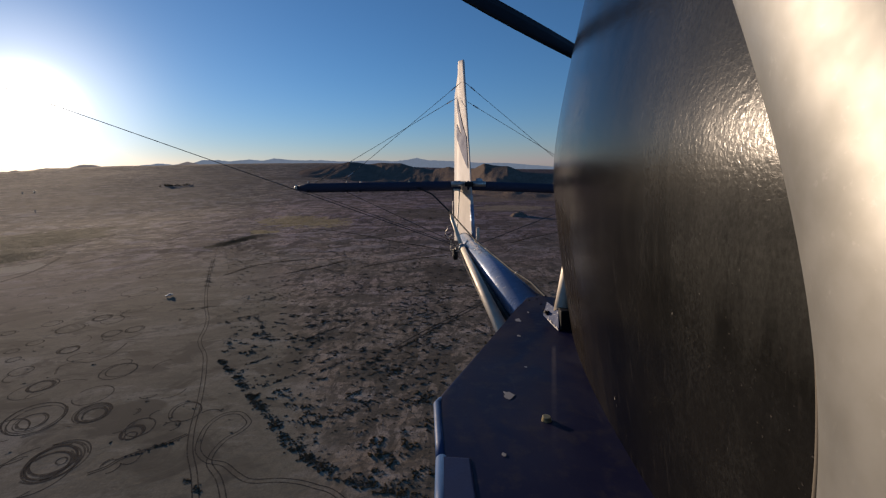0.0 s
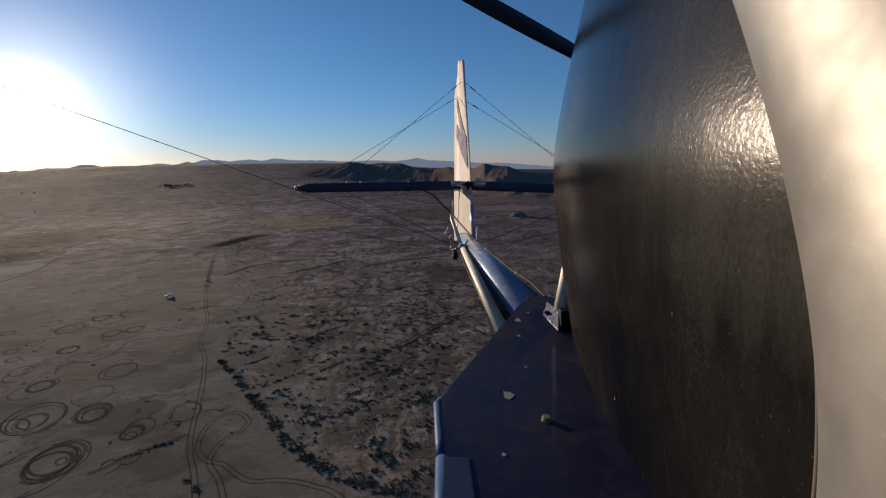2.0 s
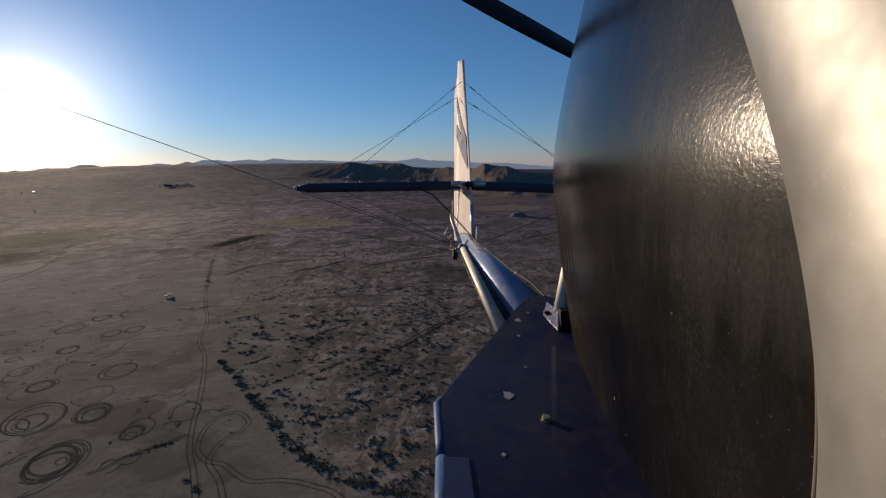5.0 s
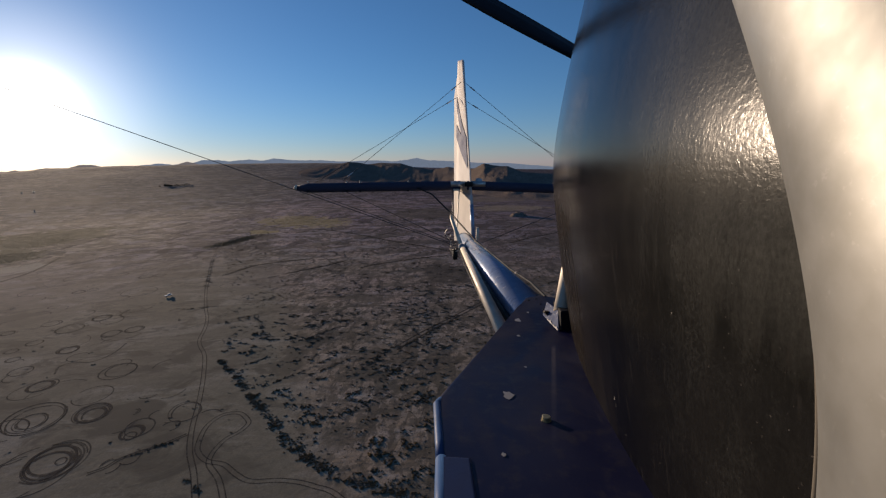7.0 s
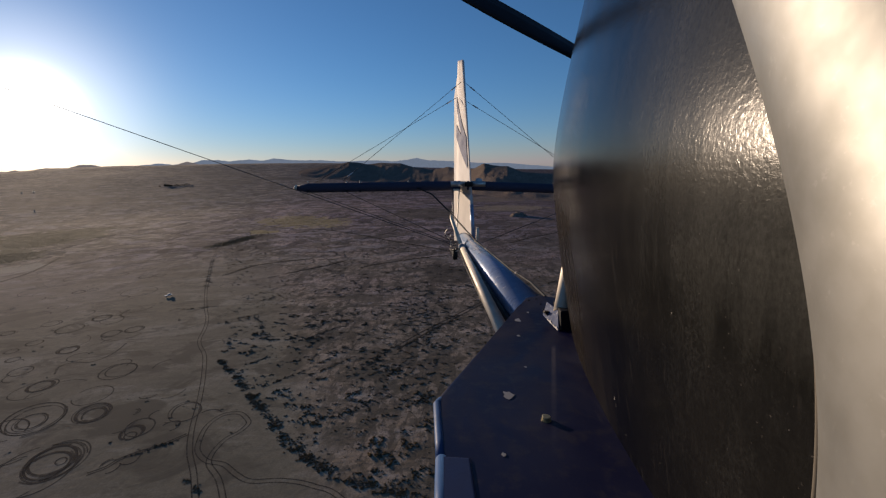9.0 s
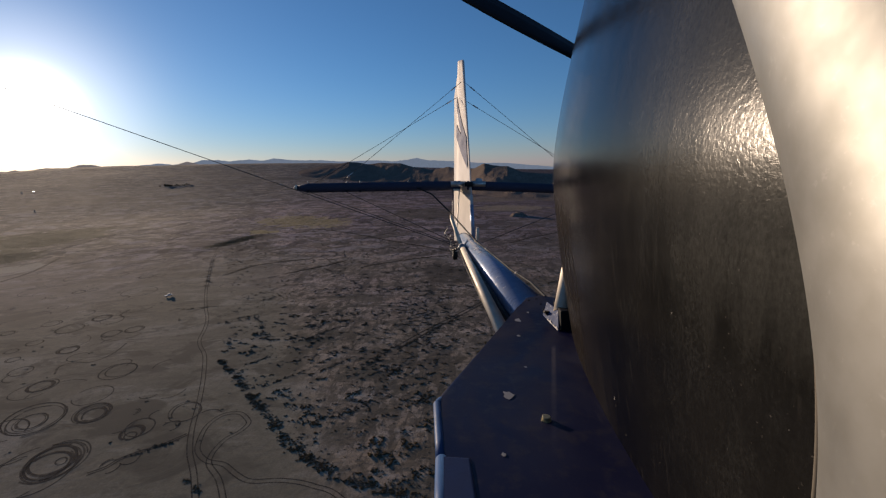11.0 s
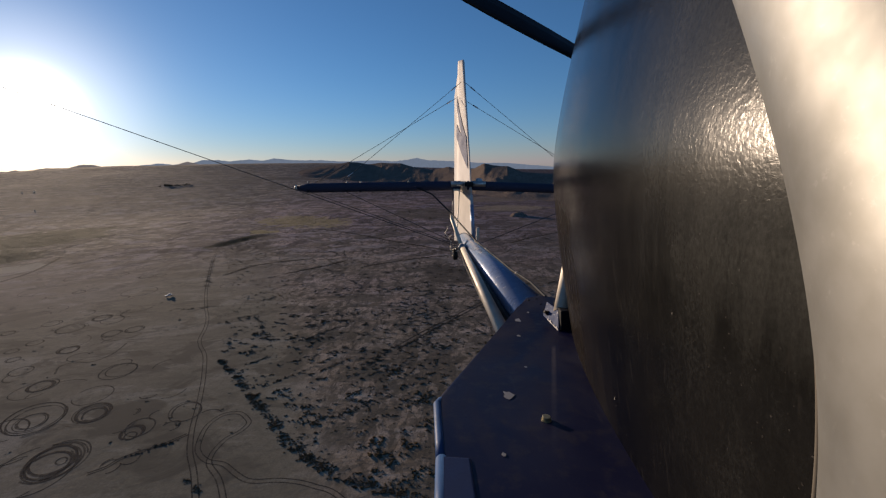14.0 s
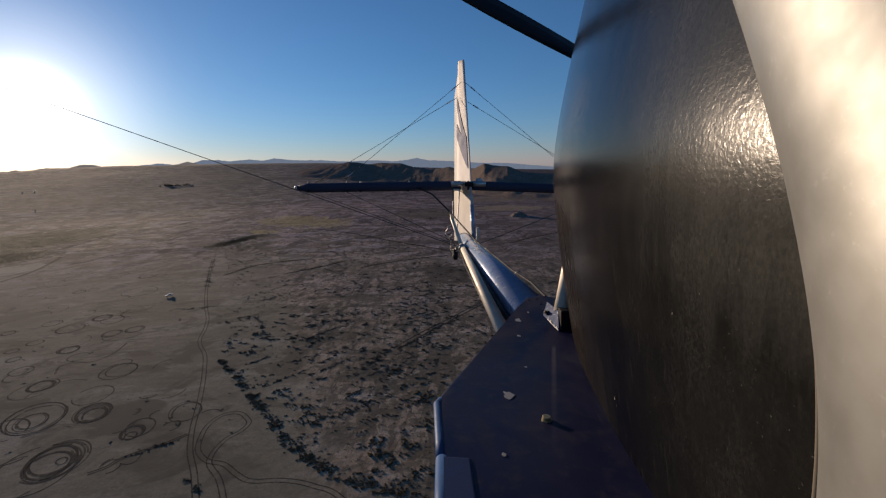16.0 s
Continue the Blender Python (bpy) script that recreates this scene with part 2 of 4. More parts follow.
def mat_pod():
    k = Mat("black_gelcoat", rough=0.2)
    peel = k.noise(330, 4, 0.58, None, 0.6)
    wave = k.noise(26, 2, 0.5)
    dust = k.noise(9, 7, 0.72, k.mapping((1, 1.6, 0.30)))
    scratch = k.noise(220, 2, 0.5, k.mapping((1, 1, 0.025)))
    speck = k.noise(420, 2, 0.5)
    c = k.mix(k.ramp(dust, (0.42, 0.0), (0.75, 0.6)), (0.0018, 0.0016, 0.0016), (0.0085, 0.0075, 0.0065))
    grime = k.noise(60, 9, 0.80, k.mapping((1, 1, 0.8)))
    xyz = k.n.new("ShaderNodeSeparateXYZ")
    k.l.new(k.co, xyz.inputs[0])
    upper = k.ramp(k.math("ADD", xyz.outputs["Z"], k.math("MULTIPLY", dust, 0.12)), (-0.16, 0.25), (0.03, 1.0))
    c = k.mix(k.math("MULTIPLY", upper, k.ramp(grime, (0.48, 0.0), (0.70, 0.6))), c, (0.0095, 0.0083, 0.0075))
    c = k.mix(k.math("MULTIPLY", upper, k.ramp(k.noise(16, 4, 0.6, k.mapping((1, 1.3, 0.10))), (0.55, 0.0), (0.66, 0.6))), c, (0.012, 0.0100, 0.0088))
    # wiped dust, in grainy clouds
    cloud = k.math("MULTIPLY", k.ramp(k.noise(11, 6, 0.7, k.mapping((1, 1, 0.5))), (0.48, 0.0), (0.68, 0.7)), k.ramp(k.noise(400, 5, 0.78, k.mapping((1, 1, 0.6))), (0.42, 0.0), (0.66, 1.0)))
    # dust colour strongest high on the front flank, thinning rearwards and down
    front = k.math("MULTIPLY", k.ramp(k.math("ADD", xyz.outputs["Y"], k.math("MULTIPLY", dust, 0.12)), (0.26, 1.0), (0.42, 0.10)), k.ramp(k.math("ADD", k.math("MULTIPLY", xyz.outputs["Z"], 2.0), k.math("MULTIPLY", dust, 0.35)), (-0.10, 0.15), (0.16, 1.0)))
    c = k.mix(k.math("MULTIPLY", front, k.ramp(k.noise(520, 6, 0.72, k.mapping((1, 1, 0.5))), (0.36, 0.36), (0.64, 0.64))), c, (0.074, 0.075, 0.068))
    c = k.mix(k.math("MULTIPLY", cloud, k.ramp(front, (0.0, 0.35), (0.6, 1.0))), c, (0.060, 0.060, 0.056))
    c = k.mix(k.ramp(scratch, (0.62, 0.0), (0.74, 0.32)), c, (0.030, 0.027, 0.024))
    c = k.mix(k.ramp(speck, (0.71, 0.0), (0.77, 0.5)), c, (0.10, 0.09, 0.08))
    # a duller film of road dust on the lower rear flank
    film = k.math("MULTIPLY", k.ramp(k.math("ADD", xyz.outputs["Y"], k.math("MULTIPLY", dust, 0.2)), (0.48, 0.0), (0.66, 1.0)),
                  k.ramp(k.math("ADD", k.math("MULTIPLY", xyz.outputs["Z"], -4.0), k.math("MULTIPLY", dust, 0.3)), (0.20, 0.0), (0.45, 1.0)))
    c = k.mix(k.math("MULTIPLY", film, k.ramp(k.noise(90, 7, 0.7, k.mapping((1, 1, 0.25))), (0.35, 0.35), (0.65, 0.95))), c, (0.0200, 0.0168, 0.0145))
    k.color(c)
    k.rough(k.math("ADD", k.ramp(dust, (0.3, 0.10), (0.7, 0.21)), k.math("ADD", k.math("MULTIPLY", film, 0.12), k.math("MULTIPLY", front, 0.05))))
    k.l.new(k.math("SUBTRACT", 0.155, k.math("MULTIPLY", film, 0.148)), k.b.inputs["Specular IOR Level"])
    k.bump(k.math("ADD", k.math("MULTIPLY", peel, 0.46), k.math("MULTIPLY", wave, 0.40)), 0.20, 0.0017)
    return k.m


GROUND = mat_ground()
HILL = mat_hill("hill_rock", (0.175, 0.134, 0.108), (0.240, 0.186, 0.150), 0.02)
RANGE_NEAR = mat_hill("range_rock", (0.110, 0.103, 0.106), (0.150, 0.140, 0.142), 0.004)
RANGE_FAR = mat_hill("hazy_blue_range", (0.160, 0.190, 0.240), (0.200, 0.230, 0.280), 0.003)
# bluish far rock and a faint glow on both stand in for air haze
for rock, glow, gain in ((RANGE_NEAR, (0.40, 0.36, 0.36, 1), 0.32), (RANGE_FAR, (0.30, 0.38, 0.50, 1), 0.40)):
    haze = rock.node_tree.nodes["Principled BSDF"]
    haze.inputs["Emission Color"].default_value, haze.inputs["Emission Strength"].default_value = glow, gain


def leafy(m, colour, share):
    """Thin leaves and twigs let some light through."""
    n, l = m.node_tree.nodes, m.node_tree.links
    tr, mx = n.new("ShaderNodeBsdfTranslucent"), n.new("ShaderNodeMixShader")
    tr.inputs["Color"].default_value = (*colour, 1)
    mx.inputs["Fac"].default_value = share
    l.new(n["Principled BSDF"].outputs[0], mx.inputs[1])
    l.new(tr.outputs[0], mx.inputs[2])
    l.new(mx.outputs[0], n["Material Output"].inputs["Surface"])
    return m


SCRUB = leafy(mat_hill("scrub_leaf", (0.150, 0.110, 0.066), (0.220, 0.165, 0.100), 0.3), (0.22, 0.16, 0.09), 0.50)
OLIVE = leafy(mat_hill("olive_scrub", (0.120, 0.106, 0.070), (0.175, 0.152, 0.100), 0.2), (0.16, 0.14, 0.08), 0.45)


def mat_track():
    """Patchy churned soil, the ground showing through."""
    k = Mat("tyre_mark", rough=1.0, spec=0.03)
    k.color(k.mix(k.noise(0.5, 4), (0.075, 0.060, 0.047), (0.110, 0.088, 0.068)))
    k.l.new(k.ramp(k.noise(0.22, 5, 0.7), (0.32, 0.25), (0.62, 0.95)), k.b.inputs["Alpha"])
    return k.m


TRACK = mat_track()
DRY_GRASS = leafy(mat_hill("dry_grass", (0.36, 0.27, 0.10), (0.52, 0.40, 0.16), 0.2), (0.48, 0.35, 0.12), 0.45)


def mat_plate():
    """Dark blue paint, dulled by brown dust and wiped in places."""
    k = Mat("blue_paint", rough=0.3, spec=0.16)
    wipe = k.noise(7, 7, 0.68, k.mapping((1, 0.55, 1), (0, 0, 25)), 0.8)
    spot = k.noise(46, 6, 0.7)
    fine = k.noise(420, 3, 0.6)
    xyz = k.n.new("ShaderNodeSeparateXYZ")
    k.l.new(k.co, xyz.inputs[0])
    lies = k.ramp(k.math("ADD", xyz.outputs["Y"], k.math("MULTIPLY", wipe, 0.3)), (0.50, 0.15), (0.80, 0.80), (1.0, 1.0))
    c = k.mix(k.math("MULTIPLY", lies, k.ramp(wipe, (0.40, 0.0), (0.60, 0.95))), (0.0054, 0.0064, 0.032), (0.043, 0.041, 0.062))
    c = k.mix(k.ramp(spot, (0.50, 0.0), (0.66, 0.6)), c, (0.036, 0.031, 0.040))
    c = k.mix(k.ramp(fine, (0.66, 0.0), (0.76, 0.30)), c, (0.055, 0.050, 0.055))
    c = k.mix(k.ramp(k.noise(60, 2, 0.5, k.mapping((1, 0.06, 1), (0, 0, -14))), (0.70, 0.0), (0.76, 0.30)), c, (0.05, 0.048, 0.06))
    # a fold across the sheet, its highlight painted as a paler line
    fold = k.math("SUBTRACT", xyz.outputs["X"], k.math("ADD", k.math("MULTIPLY", xyz.outputs["Y"], 0.2725), 0.0133))
    paled = k.ramp(k.math("MULTIPLY", k.math("ABSOLUTE", fold, 0.0), 200.0), (0.25, 1.0), (0.95, 0.0))
    paled = k.math("MULTIPLY", paled, k.ramp(xyz.outputs["Y"], (0.36, 0.0), (0.50, 0.35), (0.68, 1.0), (0.70, 0.0)))
    c = k.mix(k.math("MULTIPLY", paled, k.ramp(spot, (0.35, 0.5), (0.6, 0.95))), c, (0.105, 0.092, 0.100))
    k.color(c)
    k.rough(k.math("ADD", k.ramp(wipe, (0.35, 0.20), (0.68, 0.42)), k.math("MULTIPLY", lies, 0.25)))
    k.l.new(k.math("SUBTRACT", 0.17, k.math("MULTIPLY", lies, 0.14)), k.b.inputs["Specular IOR Level"])
    k.bump(k.math("ADD", k.noise(5, 2, 0.5), k.math("MULTIPLY", spot, 0.06)), 0.20, 0.012)
    return k.m


BLUE = mat_plate()
BLUE_CLOTH = mat_paint("blue_fabric", (0.037, 0.040, 0.070), 0.6, scale=6)
BLUE_CLOTH.node_tree.nodes["Principled BSDF"].inputs["Specular IOR Level"].default_value = 0.2
# sunlight on the sheet's edge is put into these two lighter blues
BLUE_LIP = mat_paint("sunlit_blue_lip", (0.032, 0.088, 0.215), 0.45, chip=(0.5, 0.5, 0.5), scale=30)
BLUE_EDGE = mat_paint("sunlit_blue_edge", (0.026, 0.040, 0.100), 0.4, chip=(0.4, 0.4, 0.4), scale=20)
for m in (BLUE_LIP, BLUE_EDGE):
    m.node_tree.nodes["Principled BSDF"].inputs["Specular IOR Level"].default_value = 0.12
BRACKET = mat_paint("chipped_grey_paint", (0.050, 0.075, 0.155), 0.6, chip=(0.55, 0.54, 0.52), scale=60, chip_at=0.66)
BOOM = mat_paint("boom_paint", (0.27, 0.335, 0.46), 0.30, chip=(0.6, 0.6, 0.6), metal=0.30, scale=17, chip_at=0.67)
WHITE = mat_paint("white_fabric", (0.56, 0.525, 0.50), 0.6, grime=0.25, scale=5)
STRIPE = mat_paint("grey_blue_stripe", (0.080, 0.096, 0.170), 0.6, scale=6)
ALLOY = mat_paint("dull_aluminium", (0.64, 0.555, 0.44), 0.50, scale=12, metal=0.12)
RIM = mat_paint("silver_paint", (0.250, 0.251, 0.240), 0.47, scale=16, grime=0.35, metal=0.66)
rim_tree = RIM.node_tree
rim_base = rim_tree.nodes["Principled BSDF"].inputs["Base Color"]
blotch, tone, wear = rim_tree.nodes.new("ShaderNodeTexNoise"), rim_tree.nodes.new("ShaderNodeValToRGB"), rim_tree.nodes.new("ShaderNodeMix")
blotch.inputs["Scale"].default_value, blotch.inputs["Detail"].default_value = 70.0, 4.0
rim_tree.links.new(next(n for n in rim_tree.nodes if n.type == "TEX_COORD").outputs["Object"], blotch.inputs["Vector"])
tone.color_ramp.elements[0].position, tone.color_ramp.elements[1].position = 0.36, 0.60
tone.color_ramp.elements[0].color, tone.color_ramp.elements[1].color = (0.93, 0.925, 0.91, 1), (1.02, 1.02, 1.02, 1)
wear.data_type, wear.blend_type = "RGBA", "MULTIPLY"
wear.inputs["Factor"].default_value = 1.0
rim_tree.links.new(rim_base.links[0].from_socket, wear.inputs["A"])
rim_tree.links.new(blotch.outputs["Fac"], tone.inputs["Fac"])
rim_tree.links.new(tone.outputs["Color"], wear.inputs["B"])
rim_tree.links.new(wear.outputs["Result"], rim_base)
for node in RIM.node_tree.nodes:
    if node.type == "BUMP":
        node.inputs["Strength"].default_value = 0.015
LIP = mat_paint("plain_tan_lip", (0.105, 0.088, 0.066), 0.6, scale=40)
BARE = mat_paint("bare_steel", (0.45, 0.44, 0.42), 0.35, metal=0.8, scale=30)
BLACK = mat_paint("black_rubber", (0.015, 0.015, 0.016), 0.6, scale=20)
PROP = mat_paint("black_blade_paint", (0.008, 0.008, 0.010), 0.65, scale=12)
WIRE = mat_paint("steel_cable", (0.05, 0.05, 0.055), 0.5, metal=0.4, scale=40)
BRASS = mat_paint("worn_brass_bolt", (0.42, 0.35, 0.20), 0.4, metal=0.5, scale=60)
CHIP = mat_paint("bare_primer", (0.27, 0.265, 0.27), 0.6, scale=40)
SCUFF = mat_paint("grey_scuff", (0.16, 0.15, 0.14), 0.6, scale=60)
for m in (WHITE, STRIPE):
    m.node_tree.nodes["Principled BSDF"].inputs["Specular IOR Level"].default_value = 0.06
BLACK.node_tree.nodes["Principled BSDF"].inputs["Specular IOR Level"].default_value = 0.12
BRACKET.node_tree.nodes["Principled BSDF"].inputs["Specular IOR Level"].default_value = 0.08
POD = mat_pod()


# ---- mesh helpers ----
def link(name, verts, faces, material, parent=None, smooth=False):
    me = bpy.data.meshes.new(name)
    me.from_pydata([tuple(v) for v in verts], [], [tuple(f) for f in faces])
    me.update()
    me.materials.append(material)
    if smooth:
        me.shade_smooth()
    ob = new(name, me)
    if parent:
        ob.parent = parent
    return ob


def part(name, bm, material, parent, label="", smooth=False):
    me = bpy.data.meshes.new(name)
    bmesh.ops.recalc_face_normals(bm, faces=bm.faces)
    bm.to_mesh(me)
    bm.free()
    me.materials.append(material)
    if smooth:
        me.shade_smooth()
    ob = new(name, me)
    if parent:
        ob.parent = parent
    if label:
        tagged(ob, label)
    return ob


def tube(bm, path, radius, sides=16, cap=True):
    """A tube along path; radius is a number or one per point."""
    path = [Vector(p) for p in path]
    radii = radius if isinstance(radius, (list, tuple)) else [radius] * len(path)
    rings, a = [], None
    for i, p in enumerate(path):
        d = (path[min(i + 1, len(path) - 1)] - path[max(i - 1, 0)]).normalized()
        if a is None:
            a = d.cross(Vector((0, 0, 1)) if abs(d.z) < 0.9 else Vector((1, 0, 0)))
        a = (a - d * a.dot(d)).normalized()
        b = a.cross(d).normalized()
        rings.append([bm.verts.new(p + (a * math.cos(2 * math.pi * j / sides) + b * math.sin(2 * math.pi * j / sides)) * radii[i]) for j in range(sides)])
    for r0, r1 in zip(rings, rings[1:]):
        for j in range(sides):
            bm.faces.new((r0[j], r0[(j + 1) % sides], r1[(j + 1) % sides], r1[j]))
    if cap:
        bm.faces.new(rings[0])
        bm.faces.new(rings[-1][::-1])
    return bm


def slab(bm, outline, up, bevel=0.0, segments=2):
    """A prism from an outline of points, pushed along the vector up, with rounded edges."""
    up = Vector(up)
    lo = [bm.verts.new(Vector(p)) for p in outline]
    hi = [bm.verts.new(Vector(p) + up) for p in outline]
    n = len(lo)
    made = [bm.faces.new(lo[::-1]), bm.faces.new(hi)]
    for i in range(n):
        made.append(bm.faces.new((lo[i], lo[(i + 1) % n], hi[(i + 1) % n], hi[i])))
    if bevel:
        edges = {e for f in made for e in f.edges}
        bmesh.ops.bevel(bm, geom=list(edges), offset=bevel, segments=segments, affect="EDGES", profile=0.6)
    return bm


def lathe(bm, start, axis, profile, sides=16):
    """A turned part: profile is pairs of distance along the axis and radius."""
    a = Vector(axis).normalized()
    return tube(bm, [Vector(start) + a * d for d, _ in profile], [r for _, r in profile], sides)


# ---- ground to the horizon ----
# height of the far plain's rim above the desert floor, by bearing
RIM_LINE = [(-180, 70), (-60, 90), (-50, 110), (-46.7, 118), (-42.7, 139), (-38, 151), (-33, 148), (-27, 148), (-21, 145), (-14, 132), (-6, 96), (1.5, 63), (15, 32), (60, 40), (180, 70)]


def between(table, a):
    """The value at a in a table of rising pairs."""
    if a <= table[0][0]:
        return table[0][1:]
    for p, q in zip(table, table[1:]):
        if a <= q[0]:
            f = (a - p[0]) / (q[0] - p[0])
            return [u + (v - u) * f for u, v in zip(p[1:], q[1:])]
    return table[-1][1:]


def ground_z(x, y):
    """Level near the flight line, rising gently to the feet of the ranges."""
    r = math.hypot(x, y)
    if r < 700:
        return 0.0
    far = min(1.0, (r - 700) / 2500)
    rim = between(RIM_LINE, math.degrees(math.atan2(x, y)))[0]
    up = max(0.0, min(1.0, (r - 1200) / 2500))
    swell = noise.noise((x / 600, y / 600, 3)) * 9 + noise.noise((x / 170, y / 240, 8)) * 5 * up
    return far * swell * (1 - 0.5 * up) + rim * up ** 1.3 - 45 * max(0.0, min(1.0, (r - 3800) / 500))


def ground_sheet():
    rings = [0.0] + [12 * 1.068 ** i for i in range(93)] + [9000.0]
    n = 240
    verts, faces = [(0, 0, 0)], []
    for r in rings[1:]:
        for j in range(n):
            a = 2 * math.pi * j / n
            x, y = r * math.sin(a), r * math.cos(a)
            verts.append((x, y, ground_z(x, y)))
    faces += [(0, 1 + j, 1 + (j + 1) % n) for j in range(n)]
    for i in range(len(rings) - 2):
        b = 1 + i * n
        for j in range(n):
            k = (j + 1) % n
            faces.append((b + j, b + n + j, b + n + k, b + k))
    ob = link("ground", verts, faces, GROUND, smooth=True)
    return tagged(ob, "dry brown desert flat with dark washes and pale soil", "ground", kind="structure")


ground_sheet()


def ridge(p, octaves=5):
    v, amp, f = 0.0, 1.0, 1.0
    for _ in range(octaves):
        v += amp * (1 - abs(noise.noise(p * f)) * 2)
        amp *= 0.5
        f *= 2.1
    return v / 1.9


def mountain_range(dist, skyline, seed, material, label):
    """A far range on an arc round the flat: skyline holds bearings and crest heights."""
    n, m = 420, 16
    az0, az1 = skyline[0][0] - 4, skyline[-1][0] + 4
    verts, faces = [], []
    for i in range(n + 1):
        az = az0 + (az1 - az0) * i / n
        top = between(skyline, az)[0] + 5 * noise.noise((az * 1.7, seed, 0)) + 3 * noise.noise((az * 5, seed, 4))
        top *= max(0.0, min(1.0, (az - az0) / 4, (az1 - az) / 4))
        for j in range(m + 1):
            v = j / m
            prof = 1 - abs(2 * v - 1)
            r = dist + (v - 0.5) * 420
            a = radians(az)
            cutin = 0.5 * prof * (1 - prof) * (1 - ridge(Vector((az * 0.9 + seed, v * 3.2, seed))))
            verts.append((r * math.sin(a), r * math.cos(a), top * (prof ** 0.8 - cutin) - 6))
    for i in range(n):
        for j in range(m):
            a = i * (m + 1) + j
            faces.append((a, a + 1, a + m + 2, a + m + 1))
    return tagged(link("mountain_range", verts, faces, material, smooth=True), label, "mountains", kind="structure")


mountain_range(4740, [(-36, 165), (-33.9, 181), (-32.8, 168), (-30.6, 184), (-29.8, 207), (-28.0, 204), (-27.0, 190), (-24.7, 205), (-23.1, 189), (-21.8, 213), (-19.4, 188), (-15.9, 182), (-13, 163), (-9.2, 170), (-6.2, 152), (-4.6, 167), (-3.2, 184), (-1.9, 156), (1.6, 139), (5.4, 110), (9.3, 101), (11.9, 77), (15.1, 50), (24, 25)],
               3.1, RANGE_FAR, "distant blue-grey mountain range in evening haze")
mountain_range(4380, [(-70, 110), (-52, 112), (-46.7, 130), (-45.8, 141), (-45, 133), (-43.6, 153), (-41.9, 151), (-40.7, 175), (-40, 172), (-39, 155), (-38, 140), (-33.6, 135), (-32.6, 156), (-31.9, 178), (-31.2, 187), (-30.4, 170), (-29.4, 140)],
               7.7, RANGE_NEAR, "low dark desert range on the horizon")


def hill_chain(chain, seed, label):
    """A chain of eroded rocky hills: rows of bearing, crest distance, crest height and distance of the foot."""
    n, m = 360, 64
    verts, faces = [], []
    for i in range(n + 1):
        az = chain[0][0] + (chain[-1][0] - chain[0][0]) * i / n
        dist, top, foot = between(chain, az)
        ends = max(0.0, min(1.0, (az - chain[0][0]) / 2.5, (chain[-1][0] - az) / 2.5)) ** 0.6
        top *= 1 + 0.03 * noise.noise((az * 0.5, seed, 1))
        foot *= 1 + 0.04 * noise.noise((az * 0.2, seed, 3))
        back = dist * 1.28
        a = radians(az)
        for j in range(m + 1):
            r = foot + (back - foot) * j / m
            x, y = r * math.sin(a), r * math.cos(a)
            u = (r - foot) / (dist - foot) if r < dist else 1 - (r - dist) / (back - dist)
            rise = max(0.0, u) ** 1.3
            rise = 0.35 * rise + 0.65 * rise * rise * (3 - 2 * rise)
            spur = ridge(Vector(((x + 0.5 * y) / 420 + seed, (y - 0.5 * x) / 420, seed)), 5)
            gully = ridge(Vector((x / 130 + seed, y / 190, 4.0)), 3)
            rise -= rise * (1 - rise) * (0.85 * (0.8 - spur) + 0.55 * (0.7 - gully))
            low = ground_z(x, y)
            verts.append((x, y, low - 3 + max(0.0, top - low) * rise * ends))
    for i in range(n):
        for j in range(m):
            a = i * (m + 1) + j
            faces.append((a, a + 1, a + m + 2, a + m + 1))
    return tagged(link("desert_hills", verts, faces, HILL, smooth=True), label, "hills", kind="structure")


# dark rocky hills beyond the tail
hill_chain([(-19, 2750, 95, 2250), (-16.7, 2700, 103, 2200), (-14.5, 2600, 117, 2100), (-12.4, 2500, 131, 2000), (-10, 2450, 115, 1960), (-8.1, 2350, 122, 1880), (-5.4, 2200, 112, 1780), (-3.8, 2100, 94, 1700), (-1.1, 2000, 78, 1560), (1.1, 1900, 91, 1480),
            (3.1, 1800, 78, 1390), (4.7, 1700, 85, 1260), (6, 1660, 104, 1210), (7.4, 1620, 93, 1150), (9.2, 1580, 91, 1090), (11.1, 1540, 69, 1050), (13.1, 1500, 64, 1020), (15, 1480, 62, 1000), (18.2, 1460, 82, 990), (22.3, 1450, 70, 980), (27, 1450, 50, 980)],
           2.2, "chain of dark eroded rocky hills with gullied slopes")


def butte(x, y, wide, deep, height):
    """A small dark outcrop on the flat."""
    n, verts, faces = 26, [], []
    for i in range(n + 1):
        for j in range(n + 1):
            u, v = 2 * i / n - 1, 2 * j / n - 1
            fall = max(0.0, 1 - u * u - v * v) ** 0.8
            verts.append((x + u * wide, y + v * deep, height * fall * (0.55 + 0.6 * ridge(Vector((u * 2.1, v * 2.1, 5.5)))) - 0.6))
    for i in range(n):
        for j in range(n):
            a = i * (n + 1) + j
            faces.append((a, a + n + 1, a + n + 2, a + 1))
    return tagged(link("rock_outcrop", verts, faces, HILL, smooth=True), "small dark rock outcrop on the flat", "rock")


butte(145, 764, 17, 16, 9.5)


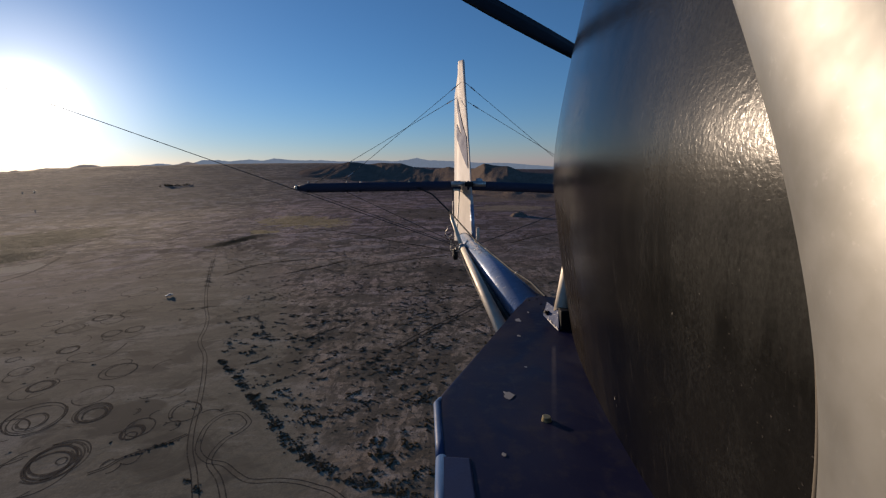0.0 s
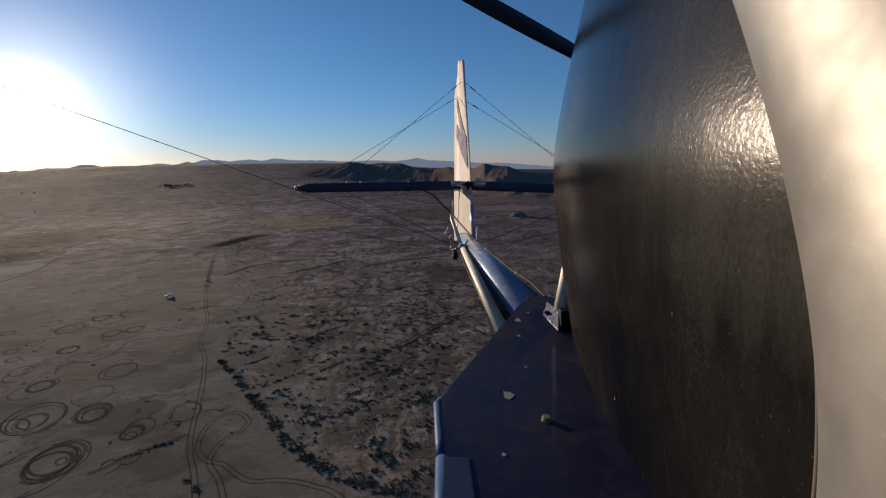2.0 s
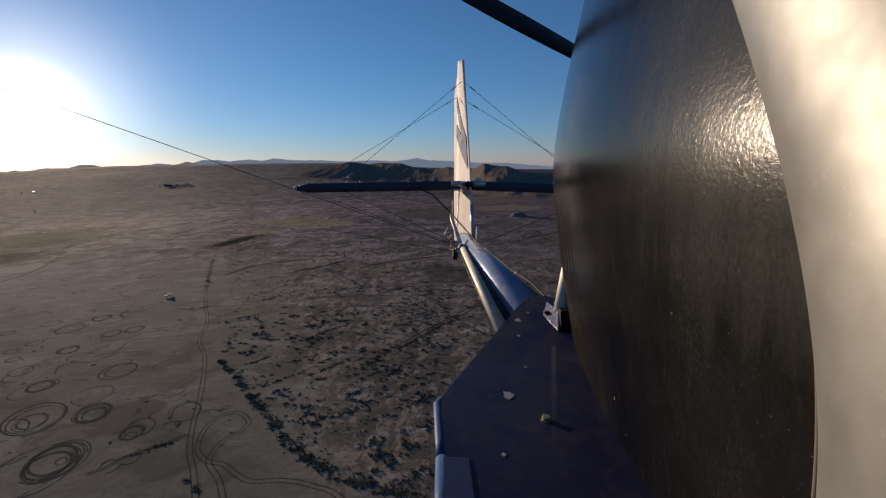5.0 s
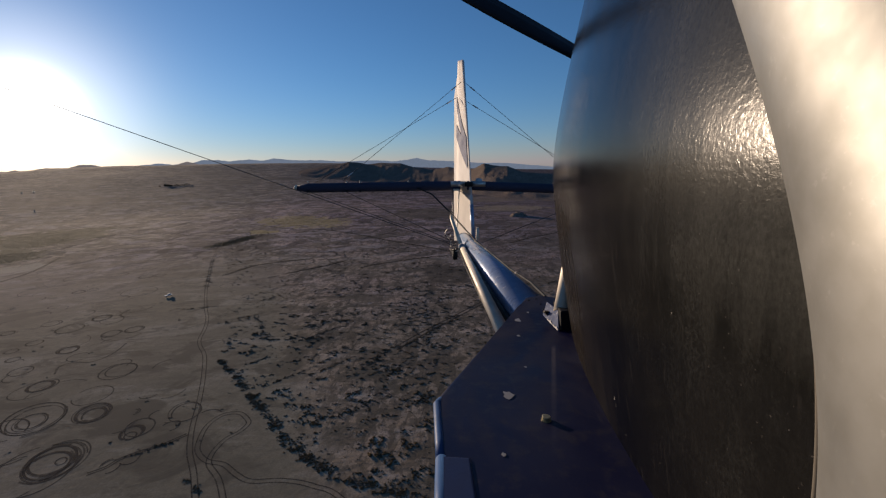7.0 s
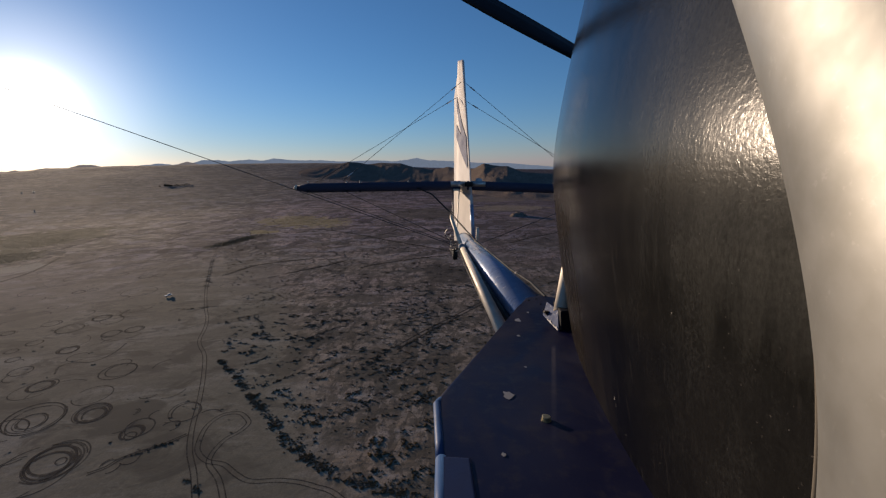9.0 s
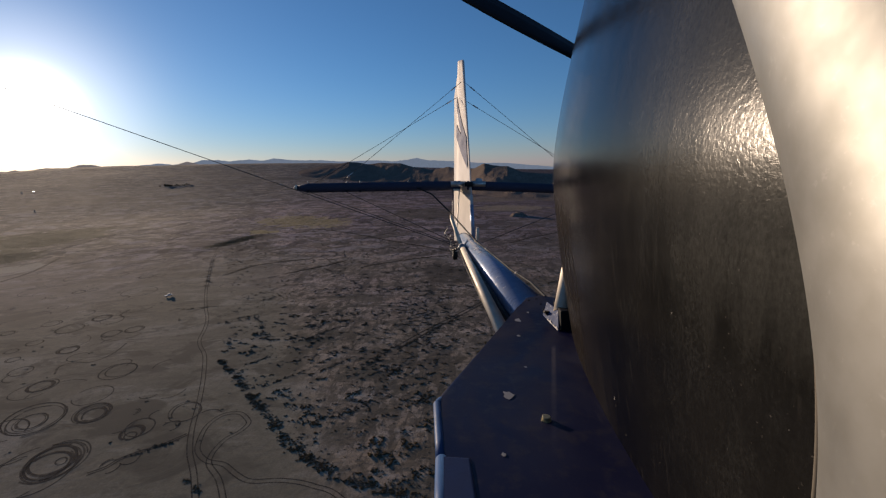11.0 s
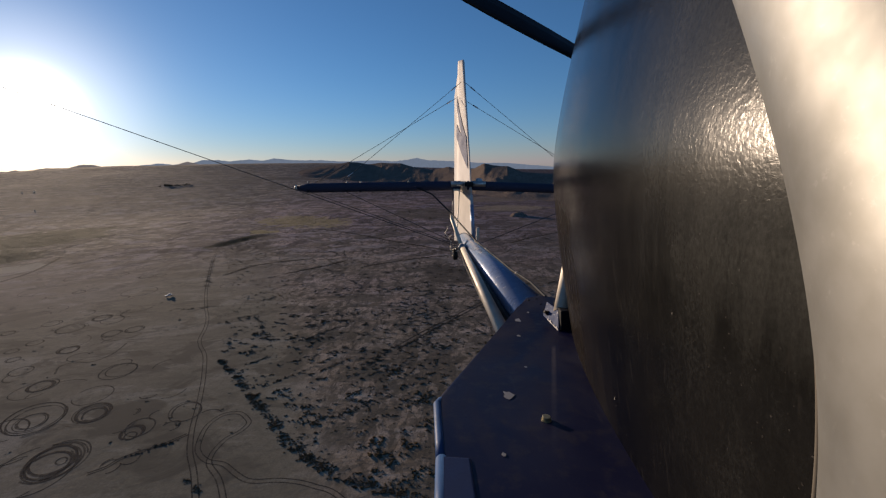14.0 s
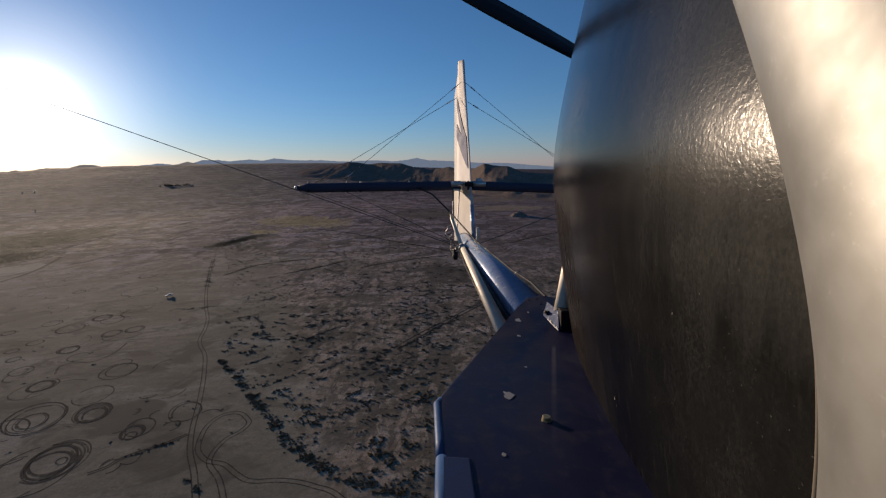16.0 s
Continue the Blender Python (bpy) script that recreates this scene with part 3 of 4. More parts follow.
# ---- scrub ----
def clump(rng, x, y, w, h, verts, faces, lumps=(5, 6, 7, 9)):
    """One low bush: a few uneven lumps of twigs."""
    for _ in range(rng.choice(lumps)):
        b = len(verts)
        ox, oy = rng.gauss(0, 0.36) * w, rng.gauss(0, 0.24) * w
        r, t = w * rng.uniform(0.09, 0.25), h * rng.uniform(0.4, 1.1)
        k = 5
        for q in range(k):
            a = 2 * math.pi * q / k + rng.uniform(-0.4, 0.4)
            s = r * rng.uniform(0.6, 1.25)
            verts.append((x + ox + s * math.cos(a), y + oy + s * math.sin(a), rng.uniform(-0.2, 0.15) * t))
        for q in range(k):
            a = 2 * math.pi * q / k + rng.uniform(-0.4, 0.4)
            s = r * rng.uniform(0.4, 0.95)
            verts.append((x + ox + s * math.cos(a), y + oy + s * math.sin(a), t * rng.uniform(0.5, 0.85)))
        verts.append((x + ox, y + oy, t))
        for q in range(k):
            p = (q + 1) % k
            faces.append((b + q, b + p, b + k + p, b + k + q))
            faces.append((b + k + q, b + k + p, b + 2 * k))


def scrub(name, spots, seed, label, material=None, tall=0.75, lumps=(5, 6, 7, 9)):
    rng = random.Random(seed)
    verts, faces = [], []
    for x, y, w in spots:
        b = len(verts)
        clump(rng, x, y, w, w * tall * rng.uniform(0.12, 0.24), verts, faces, lumps)
        low = ground_z(x, y)
        if low:
            verts[b:] = [(p, q, r + low) for p, q, r in verts[b:]]
    return tagged(link(name, verts, faces, material or SCRUB), label, "scrub", kind="stuff")


def scatter(count, x0, x1, y0, y1, seed, lo, hi, edge=None, dense=0.0):
    rng, out = random.Random(seed), []
    while len(out) < count:
        x, y = rng.uniform(x0, x1), rng.uniform(y0, y1)
        n = noise.noise((x / 45, y / 45, seed)) * 0.6 + noise.noise((x / 12, y / 12, seed + 5)) * 0.4
        if n < dense + rng.uniform(-0.25, 0.25) or (edge and not edge(x, y)):
            continue
        out.append((x, y, rng.uniform(lo, hi) * (0.8 + 0.5 * max(0, n))))
    return out


def wash_x(y):
    """The line of the dry wash that bounds the bushy ground."""
    for (xa, ya), (xb, yb) in zip(WASH, WASH[1:]):
        if yb <= y <= ya:
            return xa + (xb - xa) * (ya - y) / (ya - yb)
    return WASH[0][0] - 0.62 * (y - WASH[0][1]) if y > WASH[0][1] else WASH[-1][0]


WASH = [(-122, 202), (-100, 180), (-84, 161), (-72, 148), (-60, 133), (-48, 124), (-37, 116), (-26, 111), (-15, 108), (0, 100)]


def along(line, step, width, lo, hi, seed):
    rng, out = random.Random(seed), []
    for (xa, ya), (xb, yb) in zip(line, line[1:]):
        d = math.hypot(xb - xa, yb - ya)
        for i in range(max(1, int(d / step))):
            f = rng.random()
            if noise.noise((xa + f * 9, ya + f * 9, seed)) > -0.25:
                out.append((xa + (xb - xa) * f + rng.gauss(0, width), ya + (yb - ya) * f + rng.gauss(0, width), rng.uniform(lo, hi)))
    return out


east = lambda x, y: x > wash_x(y) + 3
scrub("desert_scrub", scatter(5200, -160, 190, 60, 330, 29, 0.35, 1.1, east, -0.05), 29, "small dry tufts between the creosote bushes")
scrub("desert_scrub", scatter(2900, -160, 190, 60, 330, 11, 0.7, 2.9, east, 0.07), 21, "scattered dark creosote bushes on dry soil", None, 0.85)
scrub("desert_scrub", scatter(5500, -150, 600, 330, 1400, 19, 1.2, 3.2, None, -0.05), 28, "dense dark bushes on gravel towards the hills")
scrub("desert_scrub", scatter(300, -120, 150, 70, 330, 17, 2.2, 4.4, east, 0.16), 27, "broad low thickets of dark scrub", None, 0.6)
scrub("desert_scrub", scatter(6000, -420, 420, 320, 900, 12, 0.9, 3.0, lambda x, y: x > -0.55 * y, 0.05), 22, "scattered dark bushes over the far flat")
scrub("desert_scrub", scatter(240, -420, -60, 100, 420, 13, 0.5, 1.7, lambda x, y: x < wash_x(y), 0.1), 23, "sparse low bushes on the bare playa")
# rows and drifts of brush on the far flats
rf, drifts = random.Random(61), []
while len(drifts) < 15000:
    y = 500 + 1500 * rf.random() ** 1.4
    x = rf.uniform(-1.15, 0.12) * y
    a = noise.noise((x / 150 + y / 400, y / 36, 2)) + 0.6 * noise.noise((x / 40, y / 22, 9))
    if a > 0.16 + rf.uniform(-0.08, 0.2):
        drifts.append((x, y, rf.uniform(0.9, 2.0) * (0.6 + y / 900)))
scrub("far_brush", drifts, 62, "drifts of dry brown brush on the far flat", OLIVE, 0.5, (1, 2))
scrub("wash_scrub", along(WASH, 0.45, 0.9, 0.9, 2.6, 31), 24, "dark line of bushes along a dry wash")
BANKS = [[(-130, 266), (-118, 246), (-105, 226)], [(-105, 226), (-97, 228), (-66, 228)], [(-26, 209), (-12, 229), (5, 250)], [(-68, 183), (-55, 195)], [(-103, 136), (-112, 131), (-116, 128)], [(-88, 117), (-80, 112), (-76, 106)],
         [(-83, 177), (-70, 189), (-59, 205)], [(-42, 187), (-36, 200), (-30, 213)], [(-88, 223), (-78, 233), (-67, 244)], [(-52, 147), (-44, 150), (-35, 156)], [(-105, 196), (-101, 199), (-97, 205)],
         [(-212, 382), (-200, 417), (-177, 434), (-148, 442)], [(-153, 381), (-139, 394), (-123, 408), (-107, 429)], [(-138, 486), (-107, 443), (-79, 411)], [(-123, 399), (-100, 375), (-76, 341)], [(-81, 402), (-51, 420), (-15, 438), (10, 440)],
         [(-25, 364), (-12, 325), (1, 274)], [(-156, 311), (-145, 326), (-137, 345)], [(-113, 559), (-80, 611), (-60, 677)], [(-211, 672), (-142, 616), (-63, 535), (11, 464)], [(-83, 198), (-71, 205), (-59, 209)], [(87, 506), (119, 538), (168, 577)],
         [(-206, 339), (-215, 357), (-237, 400), (-262, 452)], [(-202, 283), (-191, 286), (-165, 291)]]
for i, bank in enumerate(BANKS):
    scrub("bank_scrub", along(bank, 0.7 if i < 11 else 1.0, 0.6 if i < 11 else 1.3, 0.8, 1.8, 40 + i), 60 + i, "dark row of bushes along a low bank")
for i, (cx, cy, rx, ry, n) in enumerate([(-296, 570, 11, 42, 1500), (-625, 634, 50, 90, 1300), (-530, 485, 28, 40, 1000), (-268, 775, 62, 55, 900), (-30, 190, 14, 9, 70)]):
    rp = random.Random(90 + i)
    spots = []
    while len(spots) < n:
        u, v = rp.gauss(0, 0.5), rp.gauss(0, 0.5)
        spots.append((cx + u * rx * 1.6 - (0.3 * v * ry if i else -0.25 * v * ry), cy + v * ry * 1.3, rp.uniform(0.5, 1.5) * (1.7 if i == 3 else 1.15)))
    scrub("scrub_patch", spots, 95 + i, *(("golden dry grass on the far flat", DRY_GRASS, 0.3) if i == 3 else ("wide olive patch of low scrub", OLIVE, 0.55) if i in (1, 2) else ("dense dark green patch of low scrub", None)))


# ---- tyre marks ----
def ribbon(points, width, verts, faces, lift=0.03):
    pts = [Vector((x, y, lift)) for x, y in points]
    b = len(verts)
    for i, p in enumerate(pts):
        d = (pts[min(i + 1, len(pts) - 1)] - pts[max(i - 1, 0)]).normalized()
        s = Vector((-d.y, d.x, 0)) * width / 2
        verts += [p - s, p + s]
    for i in range(len(pts) - 1):
        a = b + 2 * i
        faces.append((a, a + 1, a + 3, a + 2))


def mark_piece(name, points, width, parent, lift):
    verts, faces = [], []
    ribbon(points, width, verts, faces, lift)
    return link(name, verts, faces, TRACK, parent)


def ring_mark(x, y, r, turns, seed, sweep=360, long=1.0):
    """Rings of tyre marks left by a car spinning on the playa."""
    rng = random.Random(seed)
    ring = tagged(new("tyre_ring"), "dark circular tyre marks on the pale playa" if sweep > 300 else "dark curved skid marks on the pale playa", "tyre mark", "tyre marks on the playa")
    ring.location = (x, y, 0)
    for k in range(turns):
        cx, cy, rr = rng.uniform(-0.12, 0.12) * r, rng.uniform(-0.12, 0.12) * r, r * rng.uniform(0.8, 1.05)
        a0, span = rng.uniform(0, 360), sweep * rng.uniform(0.75, 1.0)
        far = Vector((x, y)).normalized()
        pts = []
        for t in range(61):
            a = radians(a0 + span * t / 60)
            u, v = rr * (1 + 0.03 * math.sin(3 * t / 40 + seed)) * math.cos(a), rr * long * math.sin(a)
            pts.append((cx + u * far.y + v * far.x, cy - u * far.x + v * far.y))
        mark_piece("skid_mark", pts, rng.uniform(0.28, 0.72) * (1.4 if turns > 3 else 1.0), ring, 0.03 + 0.006 * k)
    return ring


RINGS = [(-219, 220, 5.2, 4), (-169, 193, 8.2, 3), (-221, 195, 5.6, 2), (-196, 180, 5.5, 4), (-151, 156, 6.0, 5), (-174, 153, 10.9, 3), (-172, 151, 5.6, 3), (-141, 127, 7.7, 5), (-138, 127, 1.8, 2), (-144, 123, 11.8, 1), (-163, 170, 7.3, 1), (-123, 145, 5.0, 2),
         (-123, 140, 2.0, 3), (-111, 155, 6.2, 2), (-242, 272, 5.6, 4), (-212, 243, 5.4, 3), (-202, 249, 4.8, 3), (-247, 253, 8.2, 3)]
FAR_RINGS = [(-269, 263, 5.4, 2), (-250, 231, 4.1, 2), (-252, 220, 3.3, 2), (-240, 209, 3.1, 3), (-283, 248, 3.7, 3), (-205, 210, 5.7, 1), (-260, 333, 12.5, 1), (-322, 397, 4.6, 2), (-290, 384, 6.1, 3), (-279, 389, 5.0, 2), (-323, 420, 3.6, 2),
             (-299, 462, 14.5, 1), (-325, 457, 5.2, 2), (-191, 345, 6.0, 1), (-315, 337, 4.4, 3), (-308, 343, 4.0, 2), (-177, 145, 6.8, 2), (-268, 459, 8.5, 2)]
for i, (x, y, r, n) in enumerate(RINGS + FAR_RINGS):
    ring_mark(x, y, r, n, i + 1, long=1.35 if y < 160 else 1.15)
ARCS = [(-121, 154, 3.8), (-134, 156, 2.4), (-137, 170, 3.6), (-111, 145, 3.6), (-205, 243, 11.5), (-265, 314, 10.0), (-233, 292, 11.9), (-297, 406, 11.6), (-326, 350, 6.1), (-353, 344, 14.9), (-296, 290, 12.7), (-224, 283, 10.8), (-350, 394, 21.5), (-376, 414, 11.9), (-297, 279, 9.8),
        (-196, 176, 8.1), (-159, 132, 8.4)]
for i, (x, y, r) in enumerate(ARCS):
    ring_mark(x, y, r, 1 + i % 2, 50 + i, 150)
for i, (x, y, r, n, sweep) in enumerate([(-141, 127, 9.0, 4, 250), (-141, 125, 6.2, 4, 300), (-147, 119, 9.5, 2, 160), (-124, 142, 3.6, 4, 260), (-118, 124, 3.0, 3, 120), (-114, 128, 3.2, 3, 110), (-172, 152, 9.5, 3, 220), (-150, 155, 4.6, 3, 360), (-154, 100, 8, 3, 200), (-188, 140, 6, 3, 240), (-205, 158, 4, 2, 200),
                                         (-231, 268, 7, 2, 200), (-262, 283, 6, 2, 180), (-180, 170, 14, 1, 130), (-228, 232, 9, 1, 150), (-145, 196, 9, 1, 90), (-130, 176, 8, 1, 90), (-99, 150, 5, 1, 120), (-134, 149, 7, 1, 100)]):
    ring_mark(x, y, r, n, 400 + i, sweep, 1.3)
# more spins where the flight path goes on, nearer and straight below
for i, (x, y, r, n) in enumerate([(-118, 92, 6.5, 4), (-96, 84, 4.5, 5), (-135, 70, 7, 3), (-80, 60, 5, 4), (-60, 78, 9, 2), (-110, 48, 6, 3), (-45, 52, 12, 3), (-20, 68, 14, 4), (-12, 80, 9, 3), (-70, 30, 8, 3), (-150, 40, 5, 3)]):
    ring_mark(x, y, r, n, 120 + i)
rr = random.Random(77)
for i in range(26):
    y = rr.uniform(190, 420)
    x = rr.uniform(-1.05, -0.72) * y - 20 + min(0, 220 - y) * 0.25
    ring_mark(x, y, rr.uniform(2.5, 7.5), rr.choice((1, 1, 2)), 200 + i, rr.choice((90, 130, 180)))


def smooth_line(points, per=14):
    out, p = [], [points[0], *points, points[-1]]
    for i in range(1, len(p) - 2):
        for k in range(per):
            t = k / per
            out.append(tuple(0.5 * (2 * p[i][c] + (p[i + 1][c] - p[i - 1][c]) * t + (2 * p[i - 1][c] - 5 * p[i][c] + 4 * p[i + 1][c] - p[i + 2][c]) * t * t + (3 * p[i][c] - p[i - 1][c] - 3 * p[i + 1][c] + p[i + 2][c]) * t ** 3) for c in (0, 1)))
    return out + [points[-1]]


def two_track(points, gauge, width, label):
    track = tagged(new("dirt_track"), label, "dirt track", "dirt tracks")
    line = smooth_line(points)
    for side in (-1, 1):
        off = []
        for i, p in enumerate(line):
            a, b = Vector(line[max(i - 1, 0)]), Vector(line[min(i + 1, len(line) - 1)])
            d = (b - a).normalized()
            off.append((p[0] - d.y * gauge / 2 * side, p[1] + d.x * gauge / 2 * side))
        mark_piece("rut", off, width, track, 0.024)
    return track


two_track([(-66, 88), (-77, 105), (-86, 119), (-94, 130), (-101, 143), (-108, 159), (-114, 172), (-122, 188), (-133, 208), (-143, 221), (-149, 231), (-155, 247), (-163, 264), (-177, 287), (-193, 315), (-206, 339), (-215, 357), (-237, 400), (-260, 447), (-300, 535)], 1.8, 0.42, "two-rut dirt track across the desert flat")
two_track([(-60, 92), (-69, 106), (-76, 116), (-83, 123), (-85, 128), (-85, 133), (-84, 137), (-81, 141), (-80, 146), (-83, 150), (-87, 153), (-92, 153), (-95, 150), (-96, 144), (-94, 136), (-91, 130), (-85, 125), (-78, 123), (-71, 118), (-65, 115), (-56, 115), (-49, 114), (-43, 112), (-36, 109), (-26, 100)], 1.7, 0.42, "looping two-rut tyre track on bare soil")
two_track([(-516, 642), (-415, 584), (-319, 538), (-308, 601), (-301, 646)], 2.6, 1.0, "faint straight dirt road between bushes")
two_track([(-28, 210), (-14, 230), (3, 251), (30, 285), (70, 330)], 3.2, 1.4, "bulldozed earth bank beside a track")
two_track([(-422, 451), (-414, 458), (-413, 472), (-410, 493), (-384, 517), (-338, 526)], 3.4, 2.2, "faint curved track across the playa")
two_track([(-123, 120), (-119, 123), (-117, 127), (-112, 131), (-107, 134), (-101, 140)], 1.2, 0.7, "short dark skid line on the playa")
two_track([(-200, 191), (-205, 199), (-202, 204), (-192, 204), (-188, 213), (-191, 228)], 0.5, 0.4, "thin curved skid line on the playa")
for line in ([(-212, 382), (-200, 417), (-177, 434), (-148, 442)], [(-153, 381), (-139, 394), (-123, 408), (-107, 429)], [(-81, 402), (-51, 420), (-15, 438), (10, 440)], [(-407, 597), (-403, 646), (-365, 717)],
             [(-570, 513), (-540, 526), (-520, 545), (-529, 591), (-541, 684), (-502, 741), (-502, 851), (-484, 959)], [(-211, 672), (-142, 616), (-63, 535), (11, 464)], [(87, 506), (119, 538), (168, 577)], [(-426, 377), (-435, 420), (-471, 491)], [(-655, 640), (-690, 690), (-640, 690)]):
    two_track(line, 1.9, 1.7, "old dark vehicle track over dry ground")


# ---- aircraft ----
plane = new("ultralight_aircraft")
plane.matrix_world = aim() @ aim(bank=0.0).inverted() @ pose(0, 0, EYE)
tagged(plane, "blue and white open-frame ultralight aircraft in flight", "aircraft")

# tail boom and the slim tube beside it
BOOM_A, BOOM_B = Vector((0.276, 0.80, -0.424)), Vector((0.190, 3.62, -0.662))
boom = part("tail_boom", tube(bmesh.new(), [BOOM_A, BOOM_B], [0.068, 0.050], 48), BOOM, plane, "shiny blue-grey painted tail boom tube", True)
part("boom_end_cap", tube(bmesh.new(), [BOOM_B, BOOM_B + Vector((0, 0.03, -0.003))], 0.053, 32), BLUE, boom)
part("pushrod_tube", tube(bmesh.new(), [(0.147, 0.900, -0.403), (0.1365, 2.900, -0.586)], 0.0178, 24), ALLOY, plane, "dull aluminium tube alongside the boom", True)

# added black tube, stands in for the shadow between pushrod and boom
part("shade_tube", tube(bmesh.new(), [(0.200, 0.95, -0.437), (0.188, 1.23, -0.460), (0.176, 1.68, -0.498), (0.168, 2.29, -0.550), (0.162, 2.83, -0.596)], 0.0115, 16), BLACK, plane, "black tube standing in for shadow between tube and boom", True)


def pod_x(y, z):
    """How far the shell's near side stands to the side, over its length and height."""
    return 0.14 + 0.203 * (y - 0.19) ** 2 + 0.215 * ((z * z + 0.0036) ** 0.6 - 0.0036 ** 0.6)


def pod():
    """A smooth bulging closed shell."""
    bm = bmesh.new()
    rings, n, middle = 44, 120, 0.50
    for flip in (0, 1):
        grid = []
        reach = []
        for j in range(n):
            c, d = math.cos(2 * math.pi * j / n), math.sin(2 * math.pi * j / n)
            lo, hi = 0.0, 4.0
            for _ in range(40):
                m = (lo + hi) / 2
                lo, hi = (m, hi) if pod_x(0.19 + m * c, m * d) < middle else (lo, m)
            reach.append((lo * c, lo * d))
        for i in range(1, rings + 1):
            row = []
            for u, v in reach:
                y, z = 0.19 + u * i / rings, v * i / rings
                x = pod_x(y, z)
                row.append(bm.verts.new((2 * middle - x if flip else x, y, z)))
            grid.append(row)
        tip = bm.verts.new((2 * middle - 0.14 if flip else 0.14, 0.19, 0))
        for j in range(n):
            bm.faces.new((tip, grid[0][j], grid[0][(j + 1) % n]))
        for r0, r1 in zip(grid, grid[1:]):
            for j in range(n):
                k = (j + 1) % n
                bm.faces.new((r0[j], r1[j], r1[k], r0[k]))
    bmesh.ops.remove_doubles(bm, verts=bm.verts, dist=1e-5)
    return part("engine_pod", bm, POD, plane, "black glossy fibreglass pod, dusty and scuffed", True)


shell = pod()

# thick silver rim close beside the camera
rim_path = []
for i in range(33):
    v = 0.80 - 2.1 * i / 32
    y = 0.14 / (0.841 - 0.385 * v - 0.150 * v * v)
    rim_path.append((0.14 + 0.0651, y - 0.0551, v * y))
part("pod_rim", tube(bmesh.new(), rim_path, 0.085, 96), RIM, plane, "satin silver-painted rounded rim", True)

# thin tan lip where the rim meets the shell
part("rim_lip", tube(bmesh.new(), [(0.1405, p[1] + 0.0556, p[2]) for p in rim_path], 0.0012, 12), LIP, plane, "thin tan lip", True)

# blue gusset plate under the pod
def plate_z(y):
    return -0.37 + 0.10 * (1.1 - y)


plate_plan = [(-0.003, 0.10), (-0.0045, 0.366), (-0.0115, 0.494), (0.190, 0.985), (0.230, 1.085), (0.280, 1.125), (0.325, 1.08), (0.345, 0.98), (0.42, 0.80), (0.42, 0.10)]
gusset = part("gusset_plate", slab(bmesh.new(), [(x, y, plate_z(y) - 0.05) for x, y in plate_plan], (0, 0, 0.05), 0.008, 6), BLUE, plane, "dark blue painted sheet-metal fairing with chips")
part("rolled_edge", tube(bmesh.new(), [(-0.0034 - 0.0052 * (y - 0.366) / 0.121, y, plate_z(y) - 0.0050) for y in (0.366, 0.40, 0.45, 0.487)] + [(-0.004, 0.499, plate_z(0.5) - 0.006)], 0.0060, 24), BLUE_LIP, gusset, "rolled blue sheet edge, lightened as in sunlight", True)
part("rolled_edge", tube(bmesh.new(), [(-0.0030, y, plate_z(y) - 0.0050) for y in (0.10, 0.2, 0.3, 0.369)], 0.0068, 24), BLUE_LIP, gusset, "rolled blue sheet edge, lightened as in sunlight", True)
part("edge_doubler", slab(bmesh.new(), [(x, y, plate_z(y) - 0.056) for x, y in [(-0.0050, 0.10), (-0.0050, 0.368), (0.0265, 0.364), (0.0335, 0.10)]], (0, 0, 0.0575), 0.0025, 3), BLUE_EDGE, gusset, "folded blue edge strip, lightened as in sunlight")
part("bolt_head", lathe(bmesh.new(), (0.123, 0.437, plate_z(0.437)), (0, 0, 1), [(0, 0.0064), (0.0015, 0.0064), (0.0015, 0.0052), (0.0050, 0.0052), (0.0055, 0.0044)], 12), BRASS, gusset, "worn brass-coloured bolt head")

def chip(x, y, size, seed):
    """A flake of missing paint on the plate."""
    rng, bm = random.Random(seed), bmesh.new()
    pts = []
    for i in range(11):
        a, r = 2 * math.pi * i / 11, size * rng.uniform(0.55, 1.15)
        u, v = x + r * math.cos(a), y + r * math.sin(a) * 1.7
        pts.append((u, v, plate_z(v) + 0.0002))
    part("paint_chip", slab(bm, pts, (0, 0, 0.0005)), CHIP, gusset, "pale bare patch where paint has flaked")


for i, (x, y, size) in enumerate([(0.088, 0.502, 0.0078), (0.062, 0.369, 0.0026), (0.168, 0.864, 0.0075), (0.149, 0.753, 0.004), (0.131, 0.598, 0.002), (0.205, 0.93, 0.003)]):
    chip(x, y, size, 70 + i)


# rivets and scuffs
for x, y in ((0.257, 1.07), (0.255, 1.01), (0.25, 0.955), (0.232, 1.05)):
    part("rivet", lathe(bmesh.new(), (x, y, plate_z(y) - 0.0005), (0, 0, 1), [(0, 0.0042), (0.0012, 0.0036), (0.002, 0.0015)], 10), BLACK, gusset)


def pod_scuff(y, z, size, seed):
    """A pale scrape lying on the shell."""
    rng = random.Random(seed)
    verts = []
    for i in range(9):
        a, r = 2 * math.pi * i / 9, size * rng.uniform(0.35, 1.2)
        u, v = y + 0.55 * r * math.cos(a), z + r * math.sin(a)
        verts.append((pod_x(u, v) - 0.0008, u, v))
    return tagged(link("scuff", verts, [tuple(range(9))], SCUFF, shell), "pale scrape in the black finish")


for i, (y, z, size) in enumerate([(0.390, -0.246, 0.0030), (0.387, -0.252, 0.0018), (0.375, -0.147, 0.0007), (0.249, -0.096, 0.0008), (0.363, -0.270, 0.0009), (0.286, -0.130, 0.0005), (0.219, -0.073, 0.0004), (0.192, -0.117, 0.0004), (0.284, -0.237, 0.0008), (0.449, -0.241, 0.0009), (0.157, -0.115, 0.0005), (0.180, -0.083, 0.0003)]):
    pod_scuff(y, z, size, 130 + i)

